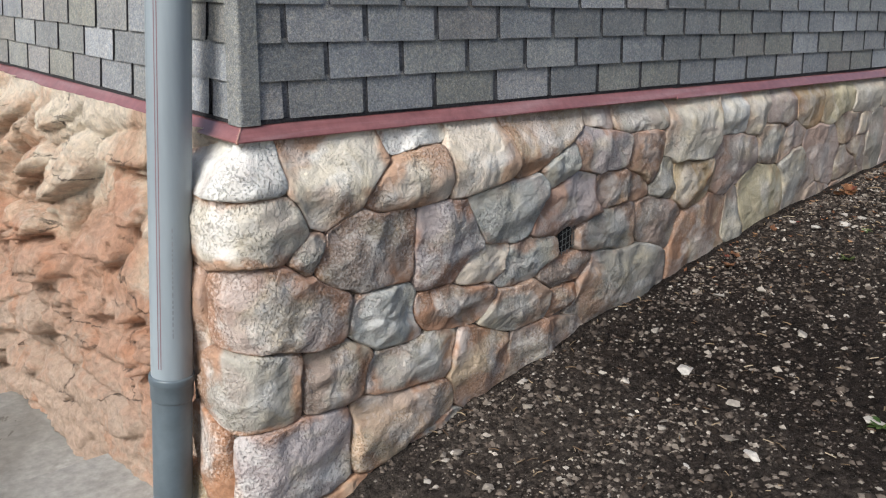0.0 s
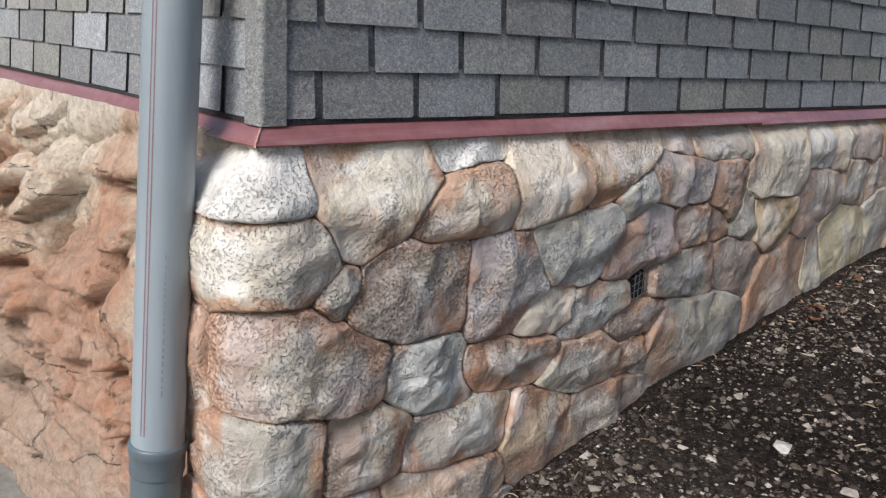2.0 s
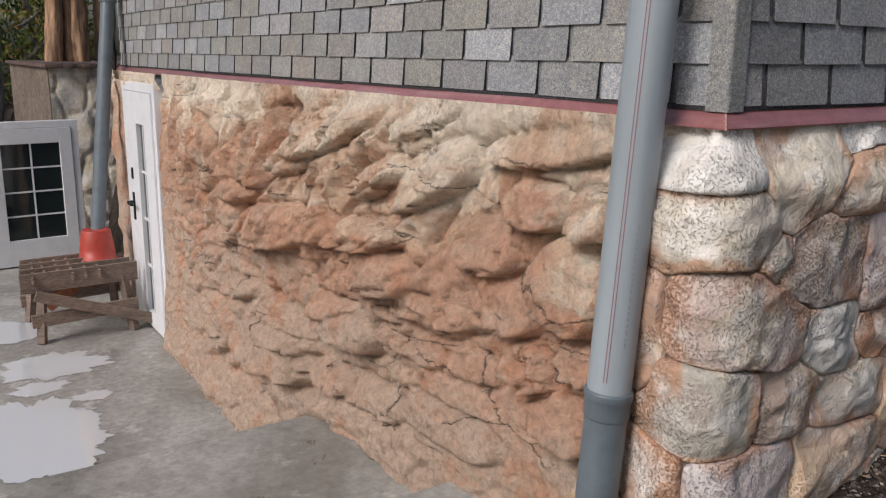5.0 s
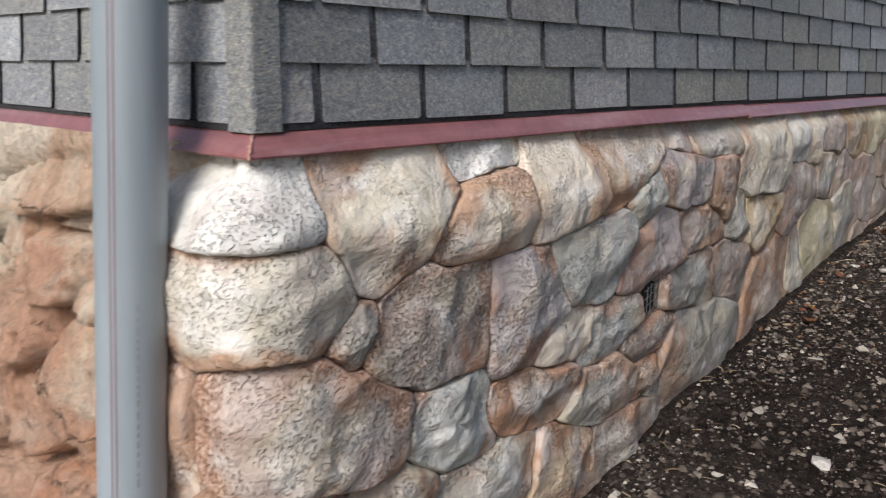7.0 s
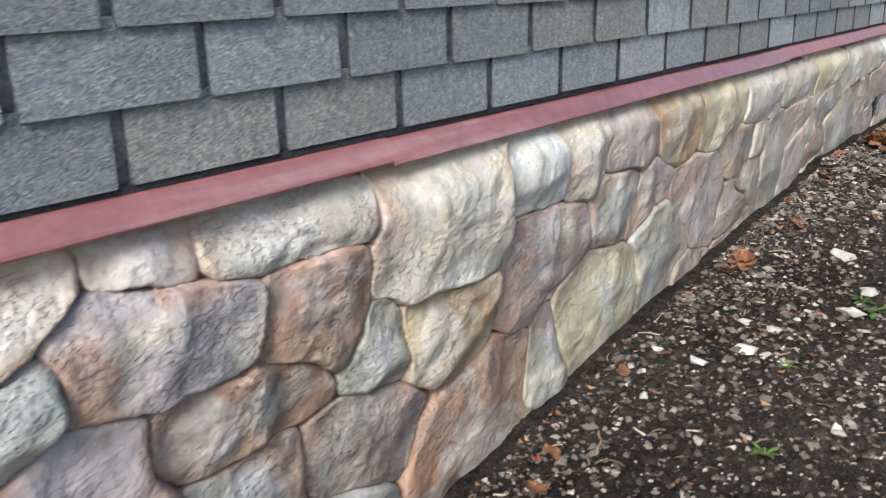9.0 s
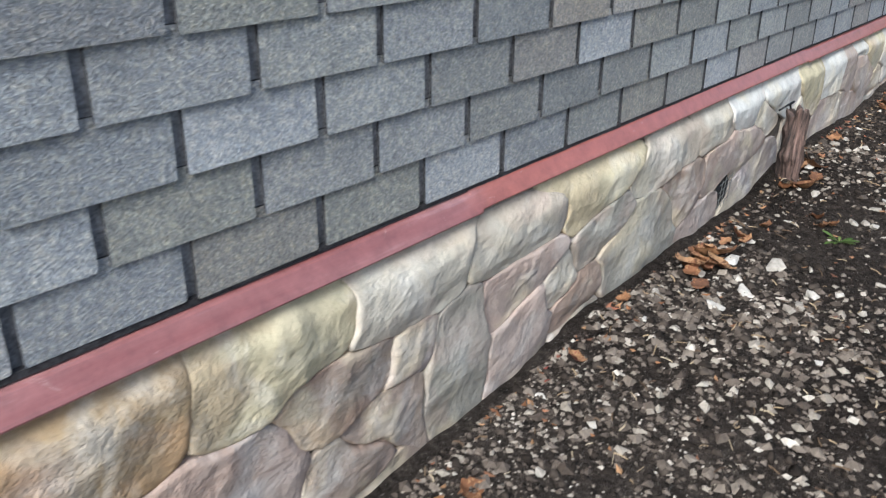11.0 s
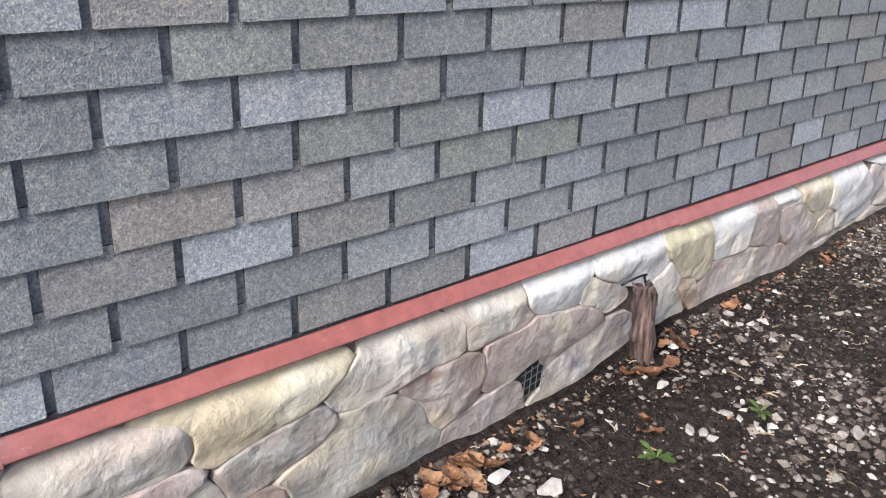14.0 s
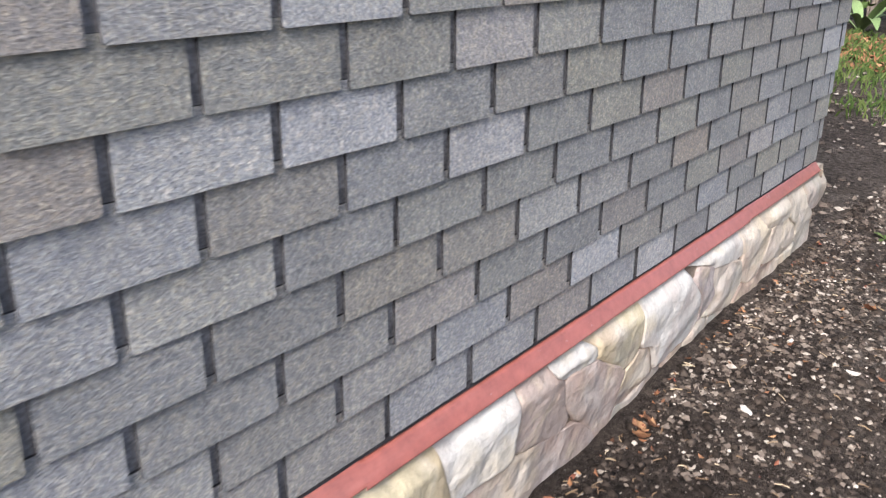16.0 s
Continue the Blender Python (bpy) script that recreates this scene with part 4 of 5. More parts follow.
def rock_out(y, z):
    """How far the rock stands out of its mean face."""
    q = Vector((y, z, 0))
    tilt = radians(36 + 24 * smooth(1.5, 2.9, y))
    c, s = math.cos(tilt), math.sin(tilt)
    p, r = -y * c + z * s, y * s + z * c
    up = smooth(-1.15, -0.55, z) * smooth(0.35, 1.0, y)
    bend = 0.18 * noise.noise(q * 2.0)
    lean = Vector((p * 1.0, (r + bend) * 3.4, 1.7))
    bed = Vector((y * 1.2, (z + bend * 0.7) * 3.6, 4.1))
    pick = lean if up > 0.5 else bed
    fold = (0.62 - 0.9 * abs(noise.noise(lean))) * up + (0.30 - 0.3 * abs(noise.noise(bed)) + 0.4 * abs(noise.noise(bed * 1.7))) * (1 - up)
    fine = abs(noise.noise(pick * 2.1 + Vector((3, 1, 2)))) + 0.5 * abs(noise.noise(pick * 4.3))
    calm = (0.45 + 0.55 * smooth(-1.25, -0.7, z)) * (0.30 + 0.70 * smooth(0.75, 1.15, y))
    h = calm * (0.12 * fold + 0.055 * fine) - 0.062
    h += 0.022 * noise.noise(q * 3.1) + 0.016 * abs(noise.noise(Vector((pick.x * 3.1, pick.y * 2.2, 7)))) + 0.016 * abs(noise.noise(q * 9)) + 0.013 * noise.noise(q * 21) + 0.008 * noise.noise(q * 44)
    for size, high in ((0.85, 1.15), (2.1, 0.36)):
        cell = Vector(((p if up > 0.5 else -y) * 2.0 * size + 0.28 * noise.noise(q * 4), (r if up > 0.5 else z) * 4.0 * size + 0.28 * noise.noise(q * 4 + Vector((5, 5, 5))), 0.3 * size))
        d, at = noise.voronoi(cell)
        mid = at[0]
        h += calm * high * (0.060 * noise.noise(mid * 5.3) + 0.055 * noise.noise(mid * 7.1 + Vector((2, 0, 1))) * (cell.x - mid.x) + 0.085 * noise.noise(mid * 6.2 + Vector((0, 4, 1))) * (cell.y - mid.y))
        h -= 0.052 * high * calm * (1 - smooth(0.0, 0.055, d[1] - d[0])) * smooth(-0.30, 0.05, noise.noise(q * 1.7 * size))
    for ly, lz, a, b, w, out in LUMPS:
        if abs(y - ly) > 1.3 * max(a, b) or abs(z - lz) > 1.3 * max(a, b):
            continue
        du, dz = -(y - ly), z - lz
        e = ((abs(math.cos(w) * du + math.sin(w) * dz) / a) ** 2.6 + (abs(-math.sin(w) * du + math.cos(w) * dz) / b) ** 2.6) ** (1 / 2.6)
        if e < 1.2:
            below = -math.sin(w) * du + math.cos(w) * dz
            h += (out + 0.018 * smooth(1.0, 0.7, ly)) * (1 - smooth(0.84, 1.0, e)) * (0.75 - 0.5 * below / b)
            h -= 0.026 * smooth(0.9, 1.0, e) * (1 - smooth(1.02, 1.18, e))
    return h


def rock_face():
    ys = [0.05 + 0.0125 * k for k in range(351)]
    zs = [Z_TRIM + 0.012 - 0.0125 * k for k in range(150)]

    def at(y, z):
        mean = 0.075 - 0.045 * smooth(-0.16, -0.5, z) - 0.06 * smooth(-1.15, -2.1, z) - 0.02 * smooth(1.5, 2.4, y)
        edge = smooth(0.05, 0.24, y)
        return (mean + 0.05 * (1 - edge) - rock_out(y, z) * (0.25 + 0.75 * smooth(-0.15, -0.24, z)) * (0.3 + 0.7 * smooth(4.4, 3.9, y)) + 0.10 * smooth(4.34, 4.42, y), y, z)

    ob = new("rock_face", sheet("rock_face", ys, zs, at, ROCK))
    ob.data.flip_normals()
    return tagged(ob, "wall of carved render painted as orange sandstone rock", "rock wall", kind="structure")


rock_face()


# ---------------------------------------------------------------- downpipes
def along(z):
    """Axis of the near downpipe, which leans a little."""
    return Vector((0.0017 + 0.0494 * z, 0.1197 - 0.0262 * z, z))


def downpipe():
    foot = along(-1.75)
    top = empty("downpipe", foot, "grey plastic downpipe standing against the house corner", "downpipe")
    inv = Matrix.Translation(-foot)

    def put(name, z0, z1, r, mat, label="", rings=None, parent=top):
        v, f = tube(along(z0), along(z1), r, 48, rings=rings)
        return part(name, mesh_of(name, v, f, mat), parent, label, inv if parent is top else None)

    put("pipe", -0.80, 2.2, 0.0541, PIPE, "light grey pipe with printed lines")
    put("pipe", -1.75, -0.842, 0.0530, PIPE_DARK, "darker grey lower pipe")
    put("socket", -0.845, -0.772, 0.06, PIPE_DARK, "dark grey pipe socket",
        rings=((0.0, 0.0535), (0.04, 0.0560), (0.10, 0.0565), (0.62, 0.0570), (0.68, 0.0588), (0.74, 0.0602), (0.92, 0.0602), (0.98, 0.0592), (1.0, 0.0555)))
    # printed stripes and a row of marks down the side that faces the yard
    rng = random.Random(2)
    for turn, wide, mat, marks in ((208, 0.0013, PRINT_RED, False), (216, 0.0013, PRINT_RED, False), (250, 0.0016, PRINT, True)):
        w = radians(turn)
        side = Vector((math.cos(w), math.sin(w), 0))
        tan = Vector((-math.sin(w), math.cos(w), 0))
        spans = [(-0.74, 2.0)] if not marks else []
        z = -0.66
        while marks and z < 1.6:
            if -0.66 < z < -0.36 or 0.2 < z < 0.5 or z > 1.1:
                n = rng.uniform(0.006, 0.014)
                spans.append((z, z + n))
                z += n
            z += rng.uniform(0.004, 0.008)
        for a, b in spans:
            bm = bmesh.new()
            steps_n = max(1, int((b - a) / 0.3))
            for k in range(steps_n):
                za, zb = a + (b - a) * k / steps_n, a + (b - a) * (k + 1) / steps_n
                q = [along(za) + side * 0.0546 - tan * wide, along(za) + side * 0.0546 + tan * wide, along(zb) + side * 0.0546 + tan * wide, along(zb) + side * 0.0546 - tan * wide]
                bm.faces.new([bm.verts.new(inv @ v) for v in q])
            part("mark" if marks else "stripe", bm, top, mat=mat)
    return top


downpipe()


def far_downpipe():
    a, b = Vector((-0.228, 5.28, -1.32)), Vector((0.255, 5.79, 1.9))
    top = empty("downpipe", a, "grey plastic downpipe ending in an upturned bucket", "downpipe")
    inv = Matrix.Translation(-a)
    v, f = tube(a, b, 0.050, 32)
    part("pipe", mesh_of("pipe", v, f, PIPE_DARK), top, m=inv)
    c, d = a.lerp(b, 0.52), a.lerp(b, 0.56)
    v, f = tube(c, d, 0.06, 32, rings=((0, 0.056), (0.2, 0.062), (0.8, 0.062), (1, 0.056)))
    part("socket", mesh_of("socket", v, f, PIPE_DARK), top, m=inv)
    return top


far_downpipe()


def bucket():
    at = Vector((-0.243, 5.25, -1.496))
    rings = ((0.0, 0.150), (0.03, 0.158), (0.09, 0.158), (0.10, 0.149), (0.45, 0.137), (0.96, 0.118), (1.0, 0.112))
    v, f = tube((0, 0, 0), (0, 0, 0.225), 0.13, 40, rings=[(h, 0.87 * r) for h, r in rings])
    ob = new("bucket", mesh_of("bucket", v, f, BUCKET))
    ob.location = at
    return tagged(ob, "red plastic bucket upside down on a trestle", "bucket")


bucket()


def trestle():
    """A rough builder's trestle with a plank top."""
    x0, x1, y0, y1, z0, z1 = -0.72, -0.11, 4.86, 5.40, -1.948, -1.540
    top = empty("trestle", ((x0 + x1) / 2, (y0 + y1) / 2, z0), "rough wooden builder's trestle with loose planks", "trestle")
    inv = Matrix.Translation(-Vector(top.location))

    def board(name, a, b, w, t, mat=WOOD):
        bm = beam(bmesh.new(), a, b, w, t)
        return part(name, from_bm(name, bm, mat), top, m=inv)

    for x in (x0, x1):
        for y, s in ((y0, 1), (y1, -1)):
            board("leg", (x + (0.05 if x == x0 else -0.05) * 0, y - s * 0.02, z0), (x + (0.04 if x == x0 else -0.04), y + s * 0.06, z1), 0.05, 0.06)
    for y in (y0 - 0.01, y1 + 0.01):
        board("rail", (x0 - 0.05, y, z0 + 0.16), (x1 + 0.04, y, z0 + 0.19), 0.03, 0.09)
    board("brace", (x0 - 0.02, y0 - 0.045, z1 - 0.06), (x1 + 0.20, y0 - 0.05, z1 - 0.36), 0.025, 0.075)
    board("brace", (x0 + 0.12, y1, z0 + 0.10), (x1 - 0.05, y1 - 0.02, z1), 0.025, 0.10, BOARD)
    board("back_board", (x0 + 0.05, y1 - 0.05, z0 + 0.34), (x1, y1 - 0.05, z0 + 0.34), 0.02, 0.22, BOARD)
    for k, y in enumerate((y0 + 0.02, y0 + 0.17, y0 + 0.33, y0 + 0.48)):
        board("plank", (x0 - 0.10 + 0.02 * k, y, z1 + 0.012), (x1 + 0.06 - 0.015 * k, y + 0.02, z1 + 0.014), 0.024, 0.135)
    rng = random.Random(9)
    for k in range(6):
        x = x0 - 0.02 + 0.085 * k
        board("offcut", (x, y0 - 0.03 + rng.uniform(0, 0.05), z1 + 0.034), (x + rng.uniform(0.03, 0.10), y0 + 0.45 + rng.uniform(0, 0.1), z1 + 0.034), 0.018, 0.055)
    return top


trestle()


# ---------------------------------------------------------------- doors
def door(name, wide, high, panes, m, label):
    """A white plastic door in its frame, with a glazed field cut by bars; built in its own plane, hinge at 0."""
    top = tagged(new(name), label, "door", kind="structure")
    top.matrix_basis = m
    f = 0.06
    part("frame", boxes(((0, -0.04, 0), (f, 0.04, high)), ((wide - f, -0.04, 0), (wide, 0.04, high)), ((f, -0.04, high - f), (wide - f, 0.04, high)), bevel=0.004), top, mat=WHITE)
    gx0, gx1, gz0, gz1 = panes
    leaf = part("leaf", boxes(((f + 0.004, -0.052, 0.012), (gx0, 0.02, high - f - 0.004)), ((gx1, -0.052, 0.012), (wide - f - 0.004, 0.02, high - f - 0.004)),
                              ((gx0, -0.052, 0.012), (gx1, 0.02, gz0)), ((gx0, -0.052, gz1), (gx1, 0.02, high - f - 0.004)), bevel=0.003), top, mat=WHITE)
    part("pane", boxes(((gx0 - 0.005, -0.022, gz0 - 0.005), (gx1 + 0.005, -0.010, gz1 + 0.005))), leaf, "dark reflecting glass", mat=glass)
    return top, leaf


def bars(leaf, panes, across, up, t=0.014):
    gx0, gx1, gz0, gz1 = panes
    for k in range(1, across):
        x = gx0 + (gx1 - gx0) * k / across
        part("glazing_bar", boxes(((x - t / 2, -0.034, gz0), (x + t / 2, -0.006, gz1))), leaf, mat=WHITE)
    for k in range(1, up):
        z = gz0 + (gz1 - gz0) * k / up
        part("glazing_bar", boxes(((gx0, -0.032, z - t / 2), (gx1, -0.008, z + t / 2))), leaf, mat=WHITE)


def lever(leaf, x, z, way=1):
    bm = boxes(((x - 0.016, -0.062, z - 0.10), (x + 0.016, -0.050, z + 0.10)), ((x - 0.010, -0.10, z + 0.02), (x + 0.010, -0.060, z + 0.04)),
               ((min(x, x + way * 0.12), -0.108, z + 0.018), (max(x, x + way * 0.12), -0.092, z + 0.04)), bevel=0.003)
    part("handle", bm, leaf, "black lever handle on a plate", mat=IRON)
    part("lock_plate", boxes(((x - 0.02, -0.060, z + 0.20), (x + 0.02, -0.050, z + 0.28)), bevel=0.003), leaf, mat=IRON)


near_glass = (0.40, 0.61, 0.12, 1.47)
_, leaf1 = door("door_1", 0.88, 1.75, near_glass, pose(0.06, 5.29, -1.948, 0, 0, -90), "closed white plastic door with narrow barred glass")
bars(leaf1, near_glass, 2, 4, 0.016)
lever(leaf1, 0.22, 0.86)
far_glass = (0.40, 0.90, 0.25, 1.13)
_, leaf2 = door("door_2", 1.07, 1.33, far_glass, pose(-1.03, 7.22, -1.948, 0, 0, 5), "white plastic door with gridded glass standing ajar")
bars(leaf2, far_glass, 2, 4, 0.014)
lever(leaf2, 0.16, 0.80)


# ---------------------------------------------------------------- rear wing beside the doors
def rear_wing():
    def at(u, z):
        q = Vector((u, z, 9))
        d, _ = noise.voronoi(Vector((u * 4.5, z * 2.8, 0.5)))
        return (u, 8.0 - 0.024 * smooth(0.01, 0.12, d[1] - d[0]) - 0.03 * noise.noise(q * 4), z)
    us = [-0.06 + 0.02 * k for k in range(40)]
    ob = new("rear_wing", sheet("rear_wing", us, [-1.96 + 0.03 * k for k in range(61)], at, STONE))
    ob.color = (0.64, 0.56, 0.43, 1)
    tagged(ob, "rough stone-faced wall of a rear wing", "wall", kind="structure")
    body = new("rear_wing_body", from_bm("rear_wing_body", boxes(((-0.058, 8.06, -2.1), (3.0, 11.0, -0.16))), MORTAR))
    tagged(body, "plain body of the rear wing", "wall", kind="structure")
    cope = new("coping", from_bm("coping", boxes(((-0.10, 7.9, -0.158), (3.0, 11.0, -0.12)), bevel=0.006), BARK))
    tagged(cope, "dark thin coping on the rear wing", "trim", kind="structure")


rear_wing()


def door_surround():
    """Bumpy render between the basement door and the trim, and round its far jamb."""
    def head(u, v):
        q = Vector((u, v, 3))
        return (0.035 + 0.03 * noise.noise(q * 7) + 0.02 * noise.noise(q * 16), u, v)
    ob = new("door_head", sheet("door_head", [4.36 + 0.03 * k for k in range(46)], [-0.225 + 0.012 * k for k in range(9)], head, ROCK))
    ob.data.flip_normals()
    tagged(ob, "lumpy pale render over the basement door", "door surround", kind="structure")

    def jamb(u, v):
        q = Vector((u, v, 6))
        return (0.03 + 0.04 * noise.noise(q * 4) + 0.02 * noise.noise(q * 11), u, v)
    ob = new("door_jamb", sheet("door_jamb", [5.295 + 0.025 * k for k in range(17)], [-1.96 + 0.03 * k for k in range(60)], jamb, ROCK))
    ob.data.flip_normals()
    tagged(ob, "rough rock-like render beside the basement door", "door surround", kind="structure")


door_surround()


# ---------------------------------------------------------------- vents in the plinth
def vent(u, z, wide, high, shear, label):
    top = empty("vent_grille", wrap(u, z, 0.0), label, "vent grille", "plinth vents")
    inv = Matrix.Translation(-Vector(top.location))

    def quad(a, b, c, d, h):
        return [inv @ wrap(u + p, z + q + shear * p, h) for p, q in (a, b, c, d)]

    w, g = wide / 2, high / 2
    # no real hole: a flat near-black sheet paints the shade inside the opening
    part("recess", mesh_of("recess", quad((-w, -g), (w, -g), (w, g), (-w, g), -0.004), [(0, 1, 2, 3)], DARK, flat=True), top, "flat black sheet painting the shaded opening behind the wire")
    t = 0.0013
    for k in range(4):
        q = -g + high * (k + 0.5) / 4
        a, b = inv @ wrap(u - w, z + q - shear * w, 0.008), inv @ wrap(u + w, z + q + shear * w, 0.008)
        v, f = tube(a, b, t, 6)
        part("wire", mesh_of("wire", v, f, GALV), top)
    for k in range(4):
        p = -w + wide * (k + 0.5) / 4
        a, b = inv @ wrap(u + p, z - g + shear * p, 0.010), inv @ wrap(u + p, z + g + shear * p, 0.010)
        v, f = tube(a, b, t, 6)
        part("wire", mesh_of("wire", v, f, GALV), top)
    return top


vent(1.262, -0.588, 0.080, 0.088, 0.25, "galvanised wire grille over a dark plinth vent")
vent(5.200, -0.468, 0.100, 0.105, 0.18, "galvanised wire grille over a plinth vent near the soil")


# ---------------------------------------------------------------- post stump and cable by the plinth
def post_stump():
    """A gnarled, peeled stump: deep flutes along the grain, knots, a jagged broken top."""
    a, b = Vector((5.708, -0.128, -0.61)), Vector((5.655, -0.112, -0.25))
    rings, n = 44, 48
    verts, faces = [], []
    q = (b - a).to_track_quat("Z", "Y")
    for i in range(rings):
        s = i / (rings - 1)
        for k in range(n):
            w = 2 * math.pi * k / n + 0.5 * s
            c, d = math.cos(w), math.sin(w)
            r = 0.043 - 0.007 * s + 0.012 * smooth(0.3, 0.0, s)
            r *= 1 + 0.30 * noise.noise(Vector((c * 1.3, d * 1.3, s * 2.2))) - 0.75 * abs(noise.noise(Vector((c * 2.6, d * 2.6, s * 2.0 + 4)))) + 0.22 * noise.noise(Vector((c * 6, d * 6, s * 5)))
            knot = math.exp(-((s - 0.52) / 0.06) ** 2 - ((math.sin(w) + 0.8) / 0.3) ** 2) + math.exp(-((s - 0.8) / 0.05) ** 2 - ((math.cos(w) + 0.7) / 0.3) ** 2)
            r += 0.012 * knot
            top = (0.10 * noise.noise(Vector((c, d, 9)) * 2.6) - 0.03) * s ** 4
            verts.append(a + (b - a) * (s + top) + q @ Vector((r * 1.15 * c, r * 0.9 * d, 0)))
    for i in range(rings - 1):
        faces += [(i * n + k, i * n + (k + 1) % n, (i + 1) * n + (k + 1) % n, (i + 1) * n + k) for k in range(n)]
    verts.append(b - (b - a) * 0.09)
    faces += [((rings - 1) * n + k, (rings - 1) * n + (k + 1) % n, len(verts) - 1) for k in range(n)]
    return tagged(new("post_stump", mesh_of("post_stump", verts, faces, BARK)), "dark gnarled wooden stump standing against the plinth", "stump")


post_stump()


def run_tube(points, r, segments=10):
    """A bent rod or cable through points."""
    verts, faces = [], []
    pts = [Vector(p) for p in points]
    for i, p in enumerate(pts):
        d = (pts[min(i + 1, len(pts) - 1)] - pts[max(i - 1, 0)]).normalized()
        q = d.to_track_quat("Z", "Y")
        verts += [p + q @ Vector((r * math.cos(2 * math.pi * k / segments), r * math.sin(2 * math.pi * k / segments), 0)) for k in range(segments)]
    for i in range(len(pts) - 1):
        faces += [(i * segments + k, i * segments + (k + 1) % segments, (i + 1) * segments + (k + 1) % segments, (i + 1) * segments + k) for k in range(segments)]
    return verts, faces


arch = [(5.608 + 0.058 * (1 - math.cos(w)), -0.062 - 0.022 * math.sin(w), -0.262 + 0.024 * math.sin(w)) for w in [math.pi * k / 14 for k in range(15)]] + [(5.728, -0.075, -0.30), (5.733, -0.085, -0.36)]
v, f = run_tube(arch, 0.0036)
tagged(new("cable", mesh_of("cable", v, f, IRON)), "black cable arching over a wooden stump", "cable")
v, f = run_tube([(0.085 + 0.012 * math.sin(k * 1.3), 5.77 + 0.01 * math.cos(k * 0.9), -0.16 + 0.12 * k) for k in range(18)], 0.014)
tagged(new("cable", mesh_of("cable", v, f, IRON)), "thick black cable running up the wall end", "cable")


# ---------------------------------------------------------------- loose stones, leaves and weeds on the soil
def straw():
    """Slivers of straw, bark and twig trodden into the soil."""
    rng = random.Random(19)
    verts, faces = [], []
    for _ in range(1300):
        x, y = rng.uniform(0.6, 8.6), -0.10 - 1.5 * rng.random() ** 1.5
        l, w, t = rng.uniform(0.005, 0.019) * (1.8 if rng.random() < 0.06 else 1.0), rng.uniform(0.0009, 0.0026), rng.uniform(0, 6.28)
        d, n = Vector((math.cos(t), math.sin(t), rng.uniform(-0.25, 0.25))) * l, Vector((-math.sin(t), math.cos(t), 0)) * w
        p = Vector((x, y, ground_z(x, y) + 0.018 * noise.noise(Vector((x, y, 0)) * 2.3) + 0.012 * noise.noise(Vector((x, y, 0)) * 6.0) + 0.008))
        bend, k = Vector((0, 0, 0.12 * l)) + n * rng.uniform(-2, 2), len(verts)
        for q in (p - d, p + bend, p + d):
            verts += [q - n, q + Vector((0, 0, w * 1.2)), q + n]
        faces += [(k, k + 3, k + 4, k + 1), (k + 1, k + 4, k + 5, k + 2), (k + 3, k + 6, k + 7, k + 4), (k + 4, k + 7, k + 8, k + 5)]
    return tagged(new("straw", mesh_of("straw", verts, faces, STRAW, flat=True)), "slivers of straw and twig strewn on soil", "straw", kind="stuff")


STRAW = chip_material("straw", ((0.0, (0.07, 0.045, 0.03)), (0.4, (0.15, 0.10, 0.06)), (0.8, (0.30, 0.225, 0.14)), (1.0, (0.42, 0.35, 0.25))), 0.8)
straw()


def loose_stone(x, y, size):
    """A broken piece: the hull of a few random corners."""
    rng = random.Random(int(x * 1000) + int(y * 7000))
    bm = bmesh.new()
    sx, sy, sz = size * rng.uniform(0.85, 1.1), size * rng.uniform(0.55, 0.8), size * rng.uniform(0.25, 0.42)
    for _ in range(11):
        n = Vector((rng.gauss(0, 1), rng.gauss(0, 1), rng.gauss(0, 1))).normalized()
        bm.verts.new((n.x * sx, n.y * sy, n.z * sz))
    hull = bmesh.ops.convex_hull(bm, input=bm.verts)
    bmesh.ops.delete(bm, geom=[g for g in hull["geom_interior"] if isinstance(g, bmesh.types.BMVert)], context="VERTS")
    me = from_bm("loose_stone", bm, CHIP_PALE, flat=True)
    ob = new("loose_stone", me)
    ob.matrix_basis = pose(x, y, ground_z(x, y) + sz * 0.35, rng.uniform(-12, 12), rng.uniform(-12, 12), rng.uniform(0, 360))
    return tagged(ob, "pale broken limestone piece lying on soil", "stone", "loose stones on the yard")


CHIP_PALE = chip_material("pale_limestone", ((0.0, (0.22, 0.19, 0.16)), (0.5, (0.37, 0.335, 0.29)), (1.0, (0.52, 0.485, 0.44))))
for sx_, sy_, ss_ in ((1.61, -0.28, 0.036), (1.48, -0.49, 0.042), (1.43, -0.7, 0.029), (1.27, -0.78, 0.031), (1.25, -0.87, 0.03), (0.98, -0.39, 0.023), (1.64, -1.05, 0.045),
                      (0.67, -0.24, 0.021), (1.24, -0.27, 0.023), (1.94, -0.66, 0.033), (1.2, -0.6, 0.018), (1.98, -0.3, 0.028), (0.63, -0.41, 0.025), (0.53, -0.26, 0.019)):
    loose_stone(sx_, sy_, ss_)
for sx_, sy_, ss_ in ((3.86, -0.27, 0.036), (3.61, -0.38, 0.05), (2.79, -0.28, 0.035), (2.91, -0.35, 0.034), (3.28, -0.5, 0.045), (2.54, -0.39, 0.02), (2.73, -0.62, 0.021),
                      (3.04, -0.3, 0.029), (3.04, -0.37, 0.03), (3.42, -0.5, 0.036), (2.77, -0.18, 0.018), (2.38, -0.43, 0.015), (5.22, -0.14, 0.028), (5.05, -0.32, 0.042)):
    loose_stone(sx_, sy_, ss_)
